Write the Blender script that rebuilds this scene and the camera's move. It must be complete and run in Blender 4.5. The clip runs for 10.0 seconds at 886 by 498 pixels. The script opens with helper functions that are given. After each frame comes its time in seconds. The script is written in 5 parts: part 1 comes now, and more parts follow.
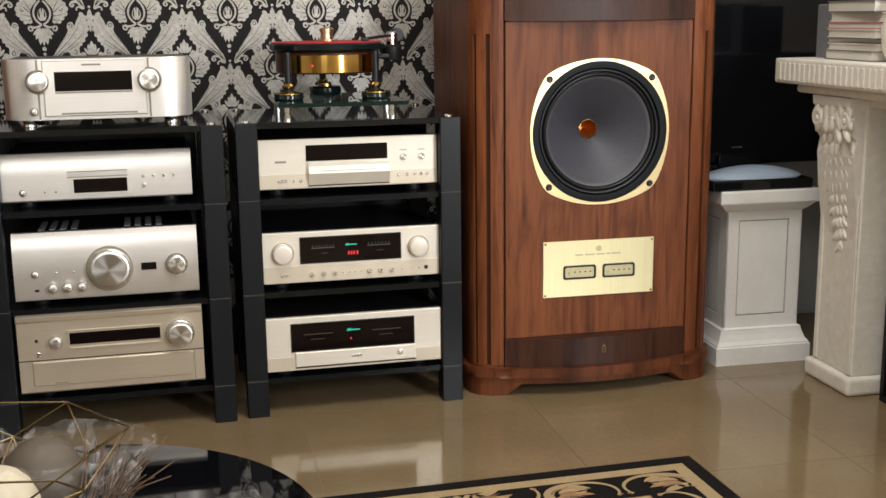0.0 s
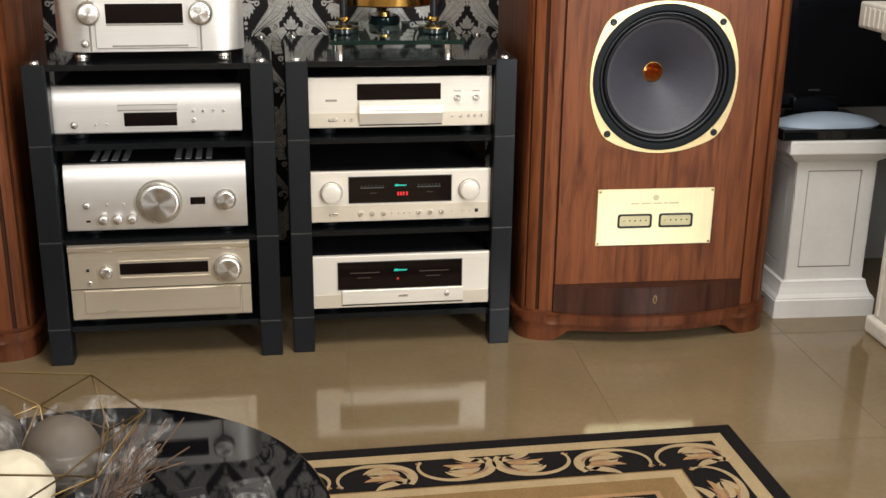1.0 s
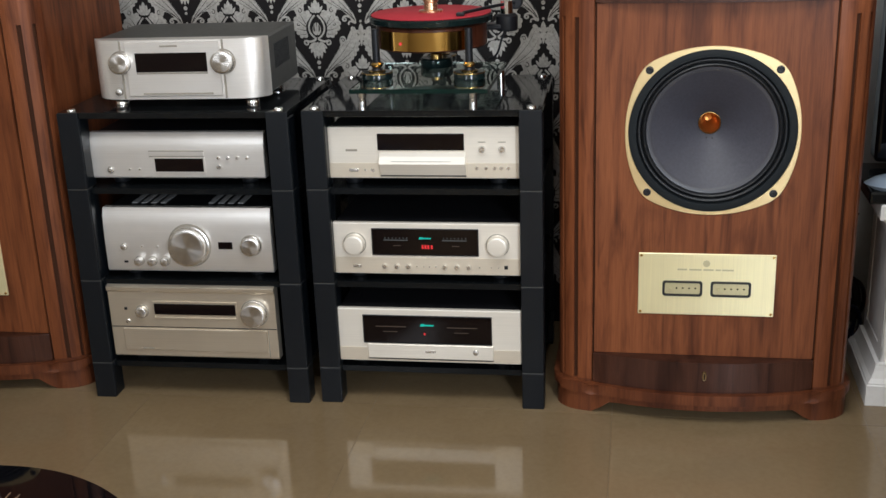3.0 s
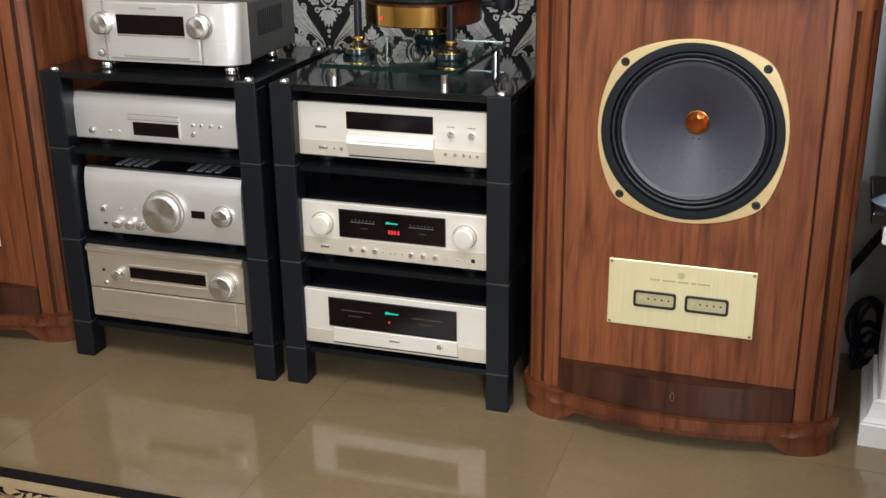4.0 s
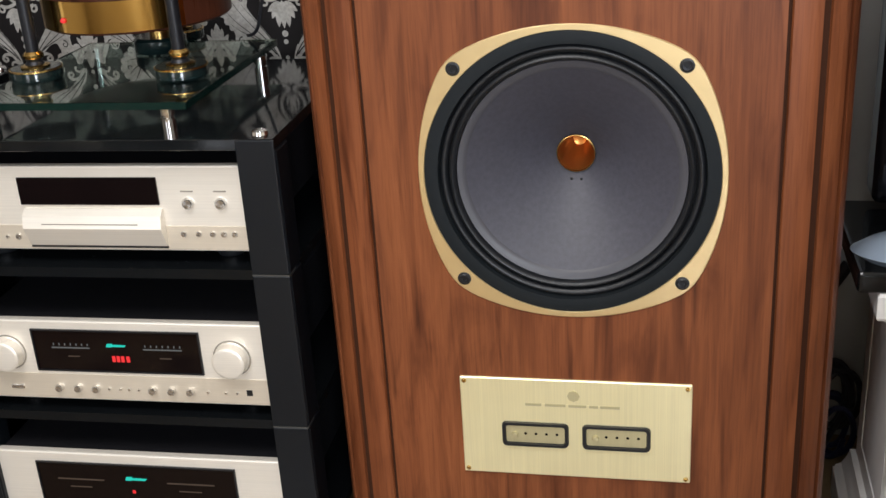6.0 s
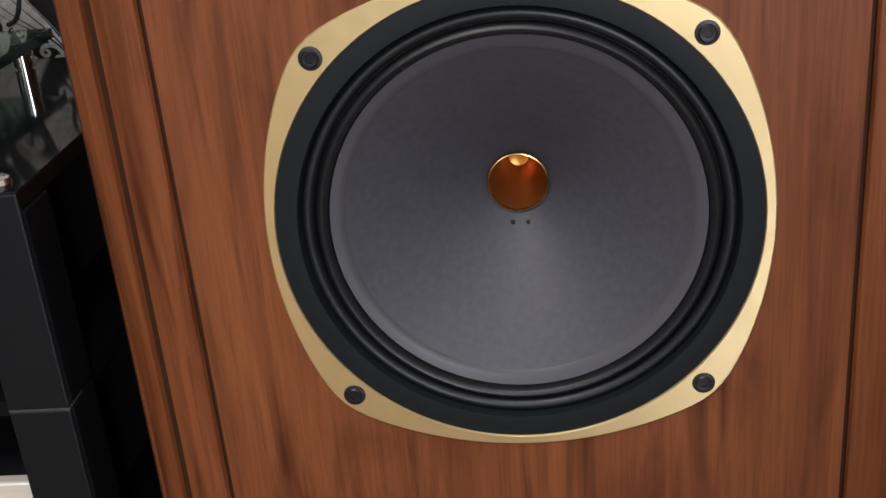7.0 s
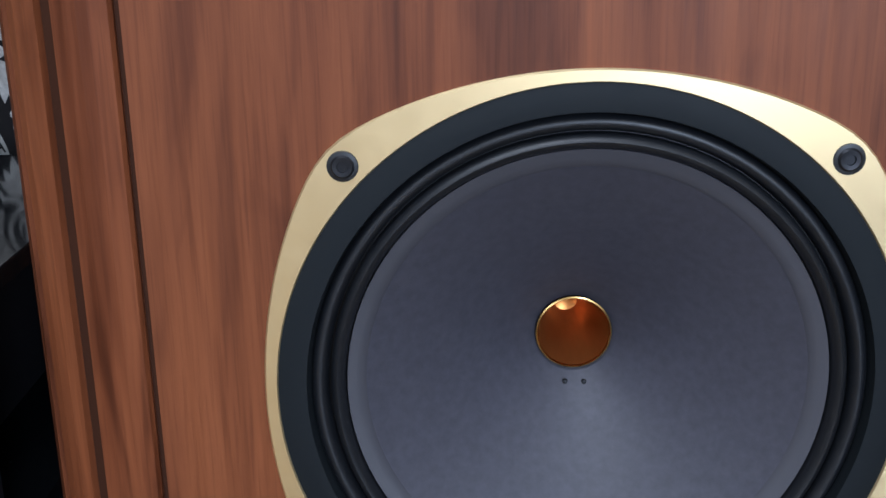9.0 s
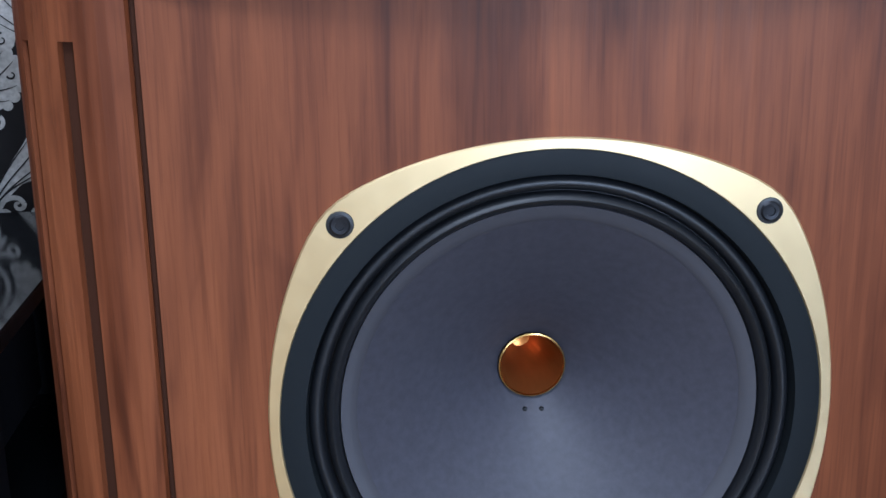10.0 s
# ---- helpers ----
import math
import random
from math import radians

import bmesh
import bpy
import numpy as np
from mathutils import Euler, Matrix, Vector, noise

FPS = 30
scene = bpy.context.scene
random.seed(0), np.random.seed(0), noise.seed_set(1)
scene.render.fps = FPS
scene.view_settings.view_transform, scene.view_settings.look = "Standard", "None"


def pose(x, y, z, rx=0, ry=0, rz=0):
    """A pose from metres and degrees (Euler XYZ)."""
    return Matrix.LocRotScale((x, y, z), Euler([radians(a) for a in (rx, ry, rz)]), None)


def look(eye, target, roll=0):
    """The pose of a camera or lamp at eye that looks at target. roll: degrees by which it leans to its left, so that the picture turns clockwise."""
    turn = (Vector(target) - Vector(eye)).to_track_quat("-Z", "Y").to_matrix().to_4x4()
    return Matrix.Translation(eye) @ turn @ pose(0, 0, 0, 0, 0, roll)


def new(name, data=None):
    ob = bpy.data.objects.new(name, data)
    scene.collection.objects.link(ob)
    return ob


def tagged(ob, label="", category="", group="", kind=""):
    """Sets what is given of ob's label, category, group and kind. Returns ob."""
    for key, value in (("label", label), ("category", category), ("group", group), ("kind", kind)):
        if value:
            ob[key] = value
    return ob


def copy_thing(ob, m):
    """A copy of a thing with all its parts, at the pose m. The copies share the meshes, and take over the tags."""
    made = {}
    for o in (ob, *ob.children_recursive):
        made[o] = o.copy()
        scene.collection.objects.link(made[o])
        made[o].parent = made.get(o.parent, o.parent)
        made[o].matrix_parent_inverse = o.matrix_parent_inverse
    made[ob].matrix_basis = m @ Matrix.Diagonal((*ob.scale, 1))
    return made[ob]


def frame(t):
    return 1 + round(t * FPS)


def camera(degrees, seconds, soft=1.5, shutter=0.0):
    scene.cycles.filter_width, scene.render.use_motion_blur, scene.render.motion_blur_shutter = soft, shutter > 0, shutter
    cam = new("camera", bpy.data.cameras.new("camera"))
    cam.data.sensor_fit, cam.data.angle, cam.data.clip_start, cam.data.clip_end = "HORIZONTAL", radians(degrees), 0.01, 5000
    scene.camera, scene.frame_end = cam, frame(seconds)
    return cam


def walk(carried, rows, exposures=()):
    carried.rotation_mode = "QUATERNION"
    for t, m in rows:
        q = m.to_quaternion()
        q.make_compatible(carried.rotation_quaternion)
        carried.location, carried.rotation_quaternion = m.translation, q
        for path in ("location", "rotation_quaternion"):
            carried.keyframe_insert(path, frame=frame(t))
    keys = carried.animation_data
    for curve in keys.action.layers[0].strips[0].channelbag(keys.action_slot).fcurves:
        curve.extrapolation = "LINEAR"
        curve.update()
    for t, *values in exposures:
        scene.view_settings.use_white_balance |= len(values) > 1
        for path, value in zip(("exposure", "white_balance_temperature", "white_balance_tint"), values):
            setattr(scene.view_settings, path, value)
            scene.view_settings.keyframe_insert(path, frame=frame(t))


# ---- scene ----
cam = camera(42.9, 10.0)
PATH = [
    (0, (-1.03, -2.824, 1.008), (-0.62, -0.909, 0.605), -0.7),
    (0.5, (-1.009, -2.809, 1.147), (-0.661, -0.95, 0.497), -3.7),
    (1, (-0.91, -2.749, 1.193), (-0.668, -0.868, 0.559), 0.7),
    (1.5, (-0.794, -2.613, 1.265), (-0.555, -0.736, 0.615), 0.3),
    (2, (-0.576, -2.624, 1.243), (-0.583, -0.713, 0.653), -1.2),
    (2.5, (-0.38, -2.633, 1.273), (-0.545, -0.723, 0.705), -1.9),
    (3, (-0.166, -2.547, 1.29), (-0.499, -0.682, 0.649), -2.1),
    (3.2, (-0.098, -2.519, 1.267), (-0.44, -0.664, 0.602), -1.0),
    (4.3, (0.311, -2.214, 1.303), (-0.359, -0.467, 0.597), -1.0),
    (4.5, (0.305, -2.173, 1.281), (-0.341, -0.418, 0.57), -1.9),
    (5, (0.237, -1.888, 1.223), (-0.355, -0.109, 0.527), -4.7),
    (5.2, (0.206, -1.794, 1.214), (-0.313, 0.005, 0.511), -5.5),
    (6.3, (0.1, -1.16, 1.137), (-0.259, 0.649, 0.363), -4.3),
    (6.5, (0.08, -1.049, 1.104), (-0.252, 0.773, 0.347), -5.8),
    (7, (0.031, -0.793, 1.038), (-0.166, 1.03, 0.238), -5.2),
    (7.5, (-0.003, -0.6, 1.011), (-0.207, 1.244, 0.265), -3.6),
    (8, (-0.015, -0.537, 0.991), (-0.177, 1.341, 0.323), -2.2),
    (8.5, (-0.041, -0.556, 0.98), (-0.164, 1.338, 0.349), -1.0),
    (9, (-0.069, -0.618, 0.99), (-0.111, 1.29, 0.391), -1.1),
    (9.5, (-0.101, -0.724, 1.032), (-0.053, 1.194, 0.469), -1.0),
    (10, (-0.128, -0.704, 1.023), (0.025, 1.217, 0.488), -0.8),
]
EXPOSURES = [
    (0.0, 0.02, 6300, 10),
    (0.5, 0.34, 6350, 10),
    (1.0, 0.20, 6200, 10),
    (1.5, 0.08, 5900, 9),
    (2.5, -0.08, 5800, 9),
    (3.2, -0.05, 5750, 9),
    (4.5, 0.36, 5800, 9),
    (5.2, 0.26, 5850, 10),
    (6.5, 0.16, 5950, 13),
    (7.0, -0.15, 5950, 14),
    (7.5, 0.02, 5650, 13),
    (8.0, -0.06, 5450, 13),
    (8.5, -0.14, 5250, 13),
    (9.0, -0.02, 4950, 12),
    (9.5, 0.13, 4800, 12),
    (10.0, 0.13, 4700, 12),
]
walk(cam, [(t, look(eye, target, roll)) for t, eye, target, roll in PATH], EXPOSURES)

# ---- world and light ----
world = bpy.data.worlds.new("world")
scene.world = world
world.use_nodes = True
wn = world.node_tree.nodes
sky = wn.new("ShaderNodeTexSky")
sky.sky_type, sky.sun_disc = "NISHITA", False
sky.sun_elevation, sky.sun_rotation = radians(40), radians(160)
world.node_tree.links.new(sky.outputs[0], wn["Background"].inputs[0])
wn["Background"].inputs[1].default_value = 0.08


def area_lamp(name, x, y, z, rx, rz, sx, sy, watts, colour):
    lamp = bpy.data.lights.new(name, "AREA")
    lamp.shape, lamp.size, lamp.size_y, lamp.energy, lamp.color = "RECTANGLE", sx, sy, watts, colour
    ob = new(name, lamp)
    ob.matrix_world = pose(x, y, z, rx, 0, rz)
    return ob


# daylight through the two rear windows, a ceiling light over the seats
area_lamp("window_light", -1.65, -3.92, 1.60, 90, 0, 0.84, 1.32, 21, (1.0, 0.965, 0.91))
area_lamp("alcove_window_light", 1.10, -3.92, 1.50, 90, 0, 0.50, 1.52, 92, (0.96, 0.975, 0.97))
area_lamp("ceiling_panel_light", -0.45, -1.25, 2.63, 0, 0, 1.4, 1.0, 42, (1.0, 0.935, 0.84))


# ---- materials ----
class Mat:
    """A principled material with short hands for its nodes."""

    def __init__(self, name, colour, rough=0.5, metal=0.0, **more):
        self.m = bpy.data.materials.new(name)
        self.m.use_nodes = True
        self.n, self.l = self.m.node_tree.nodes, self.m.node_tree.links
        self.b = self.n["Principled BSDF"]
        self.set("Base Color", (*colour, 1))
        self.set("Roughness", rough)
        self.set("Metallic", metal)
        for key, value in more.items():
            self.set(key.replace("_", " "), value)

    def set(self, key, value):
        self.b.inputs[key].default_value = value

    def coords(self, scale, turn=(0, 0, 0)):
        tc, mp = self.n.new("ShaderNodeTexCoord"), self.n.new("ShaderNodeMapping")
        mp.inputs["Scale"].default_value, mp.inputs["Rotation"].default_value = scale, turn
        self.l.new(tc.outputs["Object"], mp.inputs[0])
        return mp.outputs[0]

    def noise(self, scale, detail=4.0, rough=0.6, warp=0.0):
        t = self.n.new("ShaderNodeTexNoise")
        t.inputs["Scale"].default_value, t.inputs["Detail"].default_value = 1.0, detail
        t.inputs["Roughness"].default_value, t.inputs["Distortion"].default_value = rough, warp
        self.l.new(self.coords(scale), t.inputs["Vector"])
        return t.outputs["Fac"]

    def ramp(self, fac, stops):
        r = self.n.new("ShaderNodeValToRGB")
        while len(r.color_ramp.elements) < len(stops):
            r.color_ramp.elements.new(0.5)
        for e, (p, c) in zip(r.color_ramp.elements, stops):
            e.position, e.color = p, (*c, 1)
        self.l.new(fac, r.inputs[0])
        return r.outputs[0]

    def mix(self, a, b, fac=1.0, kind="MULTIPLY"):
        x = self.n.new("ShaderNodeMix")
        x.data_type, x.blend_type = "RGBA", kind
        x.inputs[0].default_value = fac
        if not isinstance(fac, (int, float)):
            self.l.new(fac, x.inputs[0])
        self.l.new(a, x.inputs[6])
        self.l.new(b, x.inputs[7])
        return x.outputs[2]

    def colour(self, out):
        self.l.new(out, self.b.inputs["Base Color"])
        return self

    def rough(self, fac, low, high):
        r = self.n.new("ShaderNodeMapRange")
        r.inputs[3].default_value, r.inputs[4].default_value = low, high
        self.l.new(fac, r.inputs[0])
        self.l.new(r.outputs[0], self.b.inputs["Roughness"])
        return self

    def bump(self, fac, strength, depth=0.001):
        b = self.n.new("ShaderNodeBump")
        b.inputs["Strength"].default_value, b.inputs["Distance"].default_value = strength, depth
        self.l.new(fac, b.inputs["Height"])
        self.l.new(b.outputs[0], self.b.inputs["Normal"])
        return self


def grained(name, tone, rough=0.36, figure=1.0):
    """Veneer: long grain along z, broad darker figure and fine pores."""
    m = Mat(name, tone, rough, Specular_IOR_Level=0.26)
    r, g, b = tone
    wide = m.noise((3.2, 3.2, 0.5), 3, 0.5, 0.8)
    broad = m.noise((11, 11, 0.8), 3, 0.45, 1.2)
    big = m.noise((46, 46, 3.4), 3, 0.5, 0.8)
    fine = m.noise((150, 150, 4.0), 4, 0.6, 0.2)
    pore = m.noise((430, 430, 12), 3, 0.6)
    base = m.ramp(broad, [(0.32, (r * 0.58, g * 0.52, b * 0.50)), (0.44, (r * 0.86, g * 0.82, b * 0.80)), (0.56, (r * 1.04, g * 1.03, b * 1.0)), (0.68, (r * 0.90, g * 0.87, b * 0.85)), (0.80, (r * 1.22, g * 1.22, b * 1.18))])
    mottle = m.ramp(m.noise((17, 17, 4.2), 4, 0.55, 0.7), [(0.33, (0.56, 0.50, 0.48)), (0.47, (0.96, 0.95, 0.95)), (0.66, (1.06, 1.06, 1.05))])
    tide = m.ramp(wide, [(0.30, (0.80, 0.78, 0.77)), (0.50, (1, 1, 1)), (0.70, (1.14, 1.13, 1.12))])
    band = m.ramp(big, [(0.28, (0.38, 0.33, 0.32)), (0.42, (0.85, 0.82, 0.81)), (0.56, (1.09, 1.09, 1.08)), (0.76, (0.80, 0.77, 0.76))])
    streak = m.ramp(fine, [(0.32, (0.88, 0.86, 0.85)), (0.55, (1, 1, 1)), (0.8, (1.07, 1.06, 1.06))])
    hair = m.ramp(pore, [(0.36, (0.64, 0.59, 0.56)), (0.5, (1, 1, 1)), (0.7, (1.05, 1.05, 1.05))])
    m.colour(m.mix(m.mix(m.mix(m.mix(m.mix(base, tide), mottle, 0.8 * figure), band, 0.9 * figure), streak), hair, 0.4))
    m.rough(fine, rough - 0.04, rough + 0.16)
    m.bump(pore, 0.12, 0.0006)
    return m.m


def brushed(name, tone, rough=0.36, metal=0.9, scale=(4, 90, 900)):
    m = Mat(name, tone, rough, metal)
    line = m.noise(scale, 3, 0.6)
    wear = m.noise((6, 6, 6), 3)
    r, g, b = tone
    m.colour(m.mix(m.ramp(line, [(0.3, (r * 0.9, g * 0.9, b * 0.9)), (0.7, (r, g, b))]), m.ramp(wear, [(0.3, (0.94, 0.93, 0.92)), (0.7, (1, 1, 1))])))
    m.rough(line, rough - 0.05, rough + 0.1)
    m.bump(line, 0.05, 0.0003)
    return m.m


def plain(name, tone, rough=0.4, metal=0.0, vary=0.1, **more):
    m = Mat(name, tone, rough, metal, **more)
    r, g, b = tone
    k = 1 - vary
    n1 = m.noise((9, 9, 9), 5)
    m.colour(m.ramp(n1, [(0.3, (r * k, g * k, b * k)), (0.7, (r, g, b))]))
    m.rough(m.noise((60, 60, 60), 3), max(0.02, rough - 0.05), rough + 0.07)
    return m.m


def emitting(name, tone, power):
    m = Mat(name, (0.01, 0.01, 0.01), 0.4)
    m.set("Emission Color", (*tone, 1))
    m.set("Emission Strength", power)
    return m.m


WALNUT = grained("walnut_veneer", (0.198, 0.0645, 0.0225), 0.42)
WALNUT_EDGE = grained("walnut_solid", (0.192, 0.062, 0.0225), 0.38)
BURR = grained("dark_walnut_veneer", (0.060, 0.023, 0.013), 0.36)
# the solid walnut again, darkened for the weaker light near the floor
WALNUT_SHADED = grained("shaded_walnut", (0.135, 0.043, 0.0165), 0.38)
# dark brown in place of the shade inside slots and grooves
SLOT_SHADE = plain("slot_shade_brown", (0.046, 0.018, 0.009), 0.7, Specular_IOR_Level=0.1)
# near-black that stands in for the dark inside small holes
GROOVE = plain("hole_shade_black", (0.007, 0.005, 0.004), 0.9, Specular_IOR_Level=0.05)
GOLD_RING = plain("gold_lacquered_casting", (0.90, 0.71, 0.38), 0.33, 0.85, 0.05)
BRASS = brushed("brushed_brass", (0.96, 0.87, 0.52), 0.30, 0.5, (900, 90, 6))
TRAY_BRASS = brushed("dull_tray_brass", (0.62, 0.56, 0.33), 0.4, 0.6, (900, 90, 6))
MIRROR_BRASS = Mat("mirror_polished_brass", (0.66, 0.41, 0.11), 0.13, 1.0).m
POLISHED_BRASS = plain("polished_brass", (0.72, 0.48, 0.16), 0.24, 1.0)
OLD_BRASS = plain("dull_brass", (0.30, 0.20, 0.09), 0.4, 0.9)
THROAT = brushed("gold_throat_inside", (0.56, 0.24, 0.058), 0.32, 0.85, (300, 20, 300))
COPPER_GOLD = plain("pale_copper", (0.78, 0.52, 0.32), 0.27, 0.95)
RUBBER = plain("black_rubber", (0.007, 0.008, 0.010), 0.42)
GASKET = plain("black_gasket", (0.008, 0.0105, 0.0125), 0.6, Specular_IOR_Level=0.22)
CONE_PAPER = Mat("paper_cone", (0.05, 0.047, 0.06), 0.56, Specular_IOR_Level=0.6)
cone_fibre = CONE_PAPER.noise((160, 160, 160), 5)
CONE_PAPER.colour(CONE_PAPER.ramp(cone_fibre, [(0.3, (0.039, 0.038, 0.050)), (0.7, (0.054, 0.053, 0.069))])).bump(cone_fibre, 0.15, 0.0006)
CONE_PAPER = CONE_PAPER.m
CONE_EDGE = plain("doped_cone_edge", (0.062, 0.061, 0.071), 0.45)
BLACK_STEEL = plain("black_steel", (0.022, 0.023, 0.027), 0.34, 0.5)
POST_SATIN = plain("satin_blue_black_lacquer", (0.0060, 0.0078, 0.0106), 0.36, Specular_IOR_Level=0.34)
BLACK_GLOSS = plain("black_lacquer", (0.0048, 0.0066, 0.0090), 0.32, Specular_IOR_Level=0.24)
SHELF_GLASS = plain("satin_black_glass", (0.005, 0.006, 0.007), 0.24, vary=0.02, Specular_IOR_Level=0.25)
BLACK_GLASS = plain("black_glass", (0.006, 0.007, 0.008), 0.05, vary=0.02)
BLACK_CASE = plain("black_case", (0.011, 0.011, 0.013), 0.4, Specular_IOR_Level=0.3)
TABLE_GLASS = Mat("black_mirror_glass", (0.003, 0.003, 0.004), 0.03, Specular_IOR_Level=0.32).m
GREY_CASE = plain("grey_case", (0.085, 0.085, 0.08), 0.42, 0.3)
WINDOW_GLASS = plain("dark_display_glass", (0.006, 0.0035, 0.0035), 0.08, vary=0.02, Specular_IOR_Level=0.26)
CHAMPAGNE = brushed("champagne_aluminium", (0.91, 0.855, 0.755), 0.36, 0.36)
CHAMPAGNE_BAND = brushed("champagne_band", (0.78, 0.70, 0.57), 0.42, 0.45)
SILVER = brushed("silver_aluminium", (0.89, 0.86, 0.82), 0.33, 0.66)
GOLD_SILVER = brushed("gold_aluminium", (0.80, 0.72, 0.59), 0.36, 0.82)
SPUN = Mat("spun_aluminium", (0.76, 0.74, 0.71), 0.27, 0.95, Anisotropic=0.85)
spin = SPUN.n.new("ShaderNodeTangent")
spin.direction_type, spin.axis = "RADIAL", "Y"
SPUN.l.new(spin.outputs[0], SPUN.b.inputs["Tangent"])
SPUN = SPUN.m
CHROME = plain("chrome", (0.9, 0.9, 0.9), 0.08, 1.0, 0.02)
TEAL = emitting("teal_lamp", (0.03, 0.7, 0.5), 0.75)
RED = emitting("red_lamp", (1.0, 0.03, 0.03), 0.8)
DIM = emitting("meter_lamp", (0.55, 0.55, 0.5), 0.16)
AMBER = emitting("amber_lamp", (0.8, 0.5, 0.3), 0.07)
VENT_GREY = plain("vent_grey", (0.33, 0.33, 0.33), 0.5)
INK = plain("grey_print", (0.3, 0.27, 0.22), 0.6)
WHITE_STONE = Mat("white_painted_plaster", (0.8, 0.79, 0.75), 0.5)
stone_dirt = WHITE_STONE.noise((5, 5, 3), 6, 0.65)
stone_fine = WHITE_STONE.noise((90, 90, 90), 4)
WHITE_STONE.colour(WHITE_STONE.mix(WHITE_STONE.ramp(stone_dirt, [(0.3, (0.84, 0.84, 0.82)), (0.6, (0.92, 0.92, 0.915))]), WHITE_STONE.ramp(stone_fine, [(0.3, (0.975, 0.972, 0.968)), (0.6, (1, 1, 1))]))).bump(stone_fine, 0.08, 0.001)
WHITE_STONE = WHITE_STONE.m
# grey that stands in for the shade inside the pedestal's panel grooves
PANEL_SHADE = plain("grey_panel_shade", (0.30, 0.29, 0.27), 0.7, vary=0.3)
CREAM_STONE = Mat("cream_cast_stone", (0.72, 0.66, 0.55), 0.6)
cream_n = CREAM_STONE.noise((40, 40, 40), 5)
CREAM_STONE.colour(CREAM_STONE.ramp(cream_n, [(0.3, (0.76, 0.72, 0.63)), (0.7, (0.87, 0.83, 0.76))])).bump(cream_n, 0.3, 0.002)
CREAM_STONE = CREAM_STONE.m
TILE = Mat("polished_cream_porcelain", (0.35, 0.29, 0.2), 0.07, Specular_IOR_Level=0.7)
info = TILE.n.new("ShaderNodeObjectInfo")
tile_cloud = TILE.noise((2.2, 2.2, 2.2), 6, 0.62, 0.6)
tile_speck = TILE.noise((70, 70, 70), 4)
tile_tone = TILE.ramp(tile_cloud, [(0.3, (0.196, 0.139, 0.075)), (0.55, (0.228, 0.165, 0.091)), (0.75, (0.255, 0.189, 0.110))])
TILE.colour(TILE.mix(TILE.mix(tile_tone, TILE.ramp(tile_speck, [(0.35, (0.93, 0.92, 0.9)), (0.6, (1, 1, 1))])), TILE.ramp(info.outputs["Random"], [(0.0, (0.97, 0.97, 0.97)), (1.0, (1, 1, 1))])))
TILE.rough(tile_cloud, 0.06, 0.13)
TILE = TILE.m
GROUT = plain("tan_grout", (0.16, 0.115, 0.065), 0.5)
WALL_PAINT = plain("grey_white_paint", (0.55, 0.56, 0.55), 0.7)
WALL_WARM = plain("warm_white_paint", (0.62, 0.56, 0.47), 0.7)
CEILING = plain("ceiling_paint", (0.75, 0.72, 0.66), 0.8)
PAPER_DARK = plain("wallpaper_black_ground", (0.009, 0.0072, 0.007), 0.65, Specular_IOR_Level=0.25)
PAPER_SILVER = Mat("wallpaper_silver_print", (0.5, 0.48, 0.45), 0.42, 0.25)
paper_n = PAPER_SILVER.noise((180, 20, 180), 4)
paper_big = PAPER_SILVER.noise((25, 25, 25), 4)
PAPER_SILVER.colour(PAPER_SILVER.mix(PAPER_SILVER.ramp(paper_n, [(0.3, (0.37, 0.35, 0.32)), (0.65, (0.57, 0.55, 0.51))]), PAPER_SILVER.ramp(paper_big, [(0.3, (0.8, 0.79, 0.77)), (0.6, (1, 1, 1))])))
PAPER_SILVER = PAPER_SILVER.m


def pile(name, tone):
    m = Mat(name, tone, 0.95, Specular_IOR_Level=0.15)
    n1, n2 = m.noise((260, 260, 260), 4), m.noise((14, 14, 14), 4)
    r, g, b = tone
    m.colour(m.mix(m.ramp(n1, [(0.3, (r * 0.80, g * 0.79, b * 0.78)), (0.7, (r * 1.05, g * 1.05, b * 1.05))]), m.ramp(n2, [(0.3, (0.85, 0.85, 0.85)), (0.7, (1, 1, 1))])))
    m.bump(n1, 0.6, 0.003)
    return m.m


RUG_BLACK = pile("rug_black_wool", (0.010, 0.008, 0.008))
RUG_CREAM = pile("rug_cream_wool", (0.44, 0.325, 0.180))
RUG_TAN = pile("rug_tan_wool", (0.40, 0.235, 0.11))
RUG_BROWN = pile("rug_brown_wool", (0.26, 0.16, 0.065))
RUG_ROSE = pile("rug_rose_wool", (0.30, 0.17, 0.11))
RED_FELT = plain("red_felt", (0.50, 0.026, 0.04), 0.75)
GREEN_EDGE = plain("green_black_acrylic", (0.006, 0.014, 0.014), 0.14)
DARK_WOOD = grained("dark_mahogany", (0.09, 0.03, 0.016), 0.25)
CLEAR = Mat("clear_glass", (0.52, 0.66, 0.60), 0.02, Transmission_Weight=1.0, IOR=1.45).m
GREEN_GLASS = Mat("green_glass_edge", (0.003, 0.016, 0.013), 0.1, IOR=1.45).m
FILM = Mat("clear_film", (0.9, 0.88, 0.85), 0.12)
film_gap, film_mix = FILM.n.new("ShaderNodeBsdfTransparent"), FILM.n.new("ShaderNodeMixShader")
film_crease = FILM.ramp(FILM.noise((45, 45, 30), 4, 0.6, 1.0), [(0.50, (0.02, 0.02, 0.02)), (0.62, (0.10, 0.10, 0.10)), (0.74, (0.34, 0.34, 0.34))])
FILM.l.new(film_crease, film_mix.inputs[0])
FILM.l.new(film_gap.outputs[0], film_mix.inputs[1])
FILM.l.new(FILM.b.outputs[0], film_mix.inputs[2])
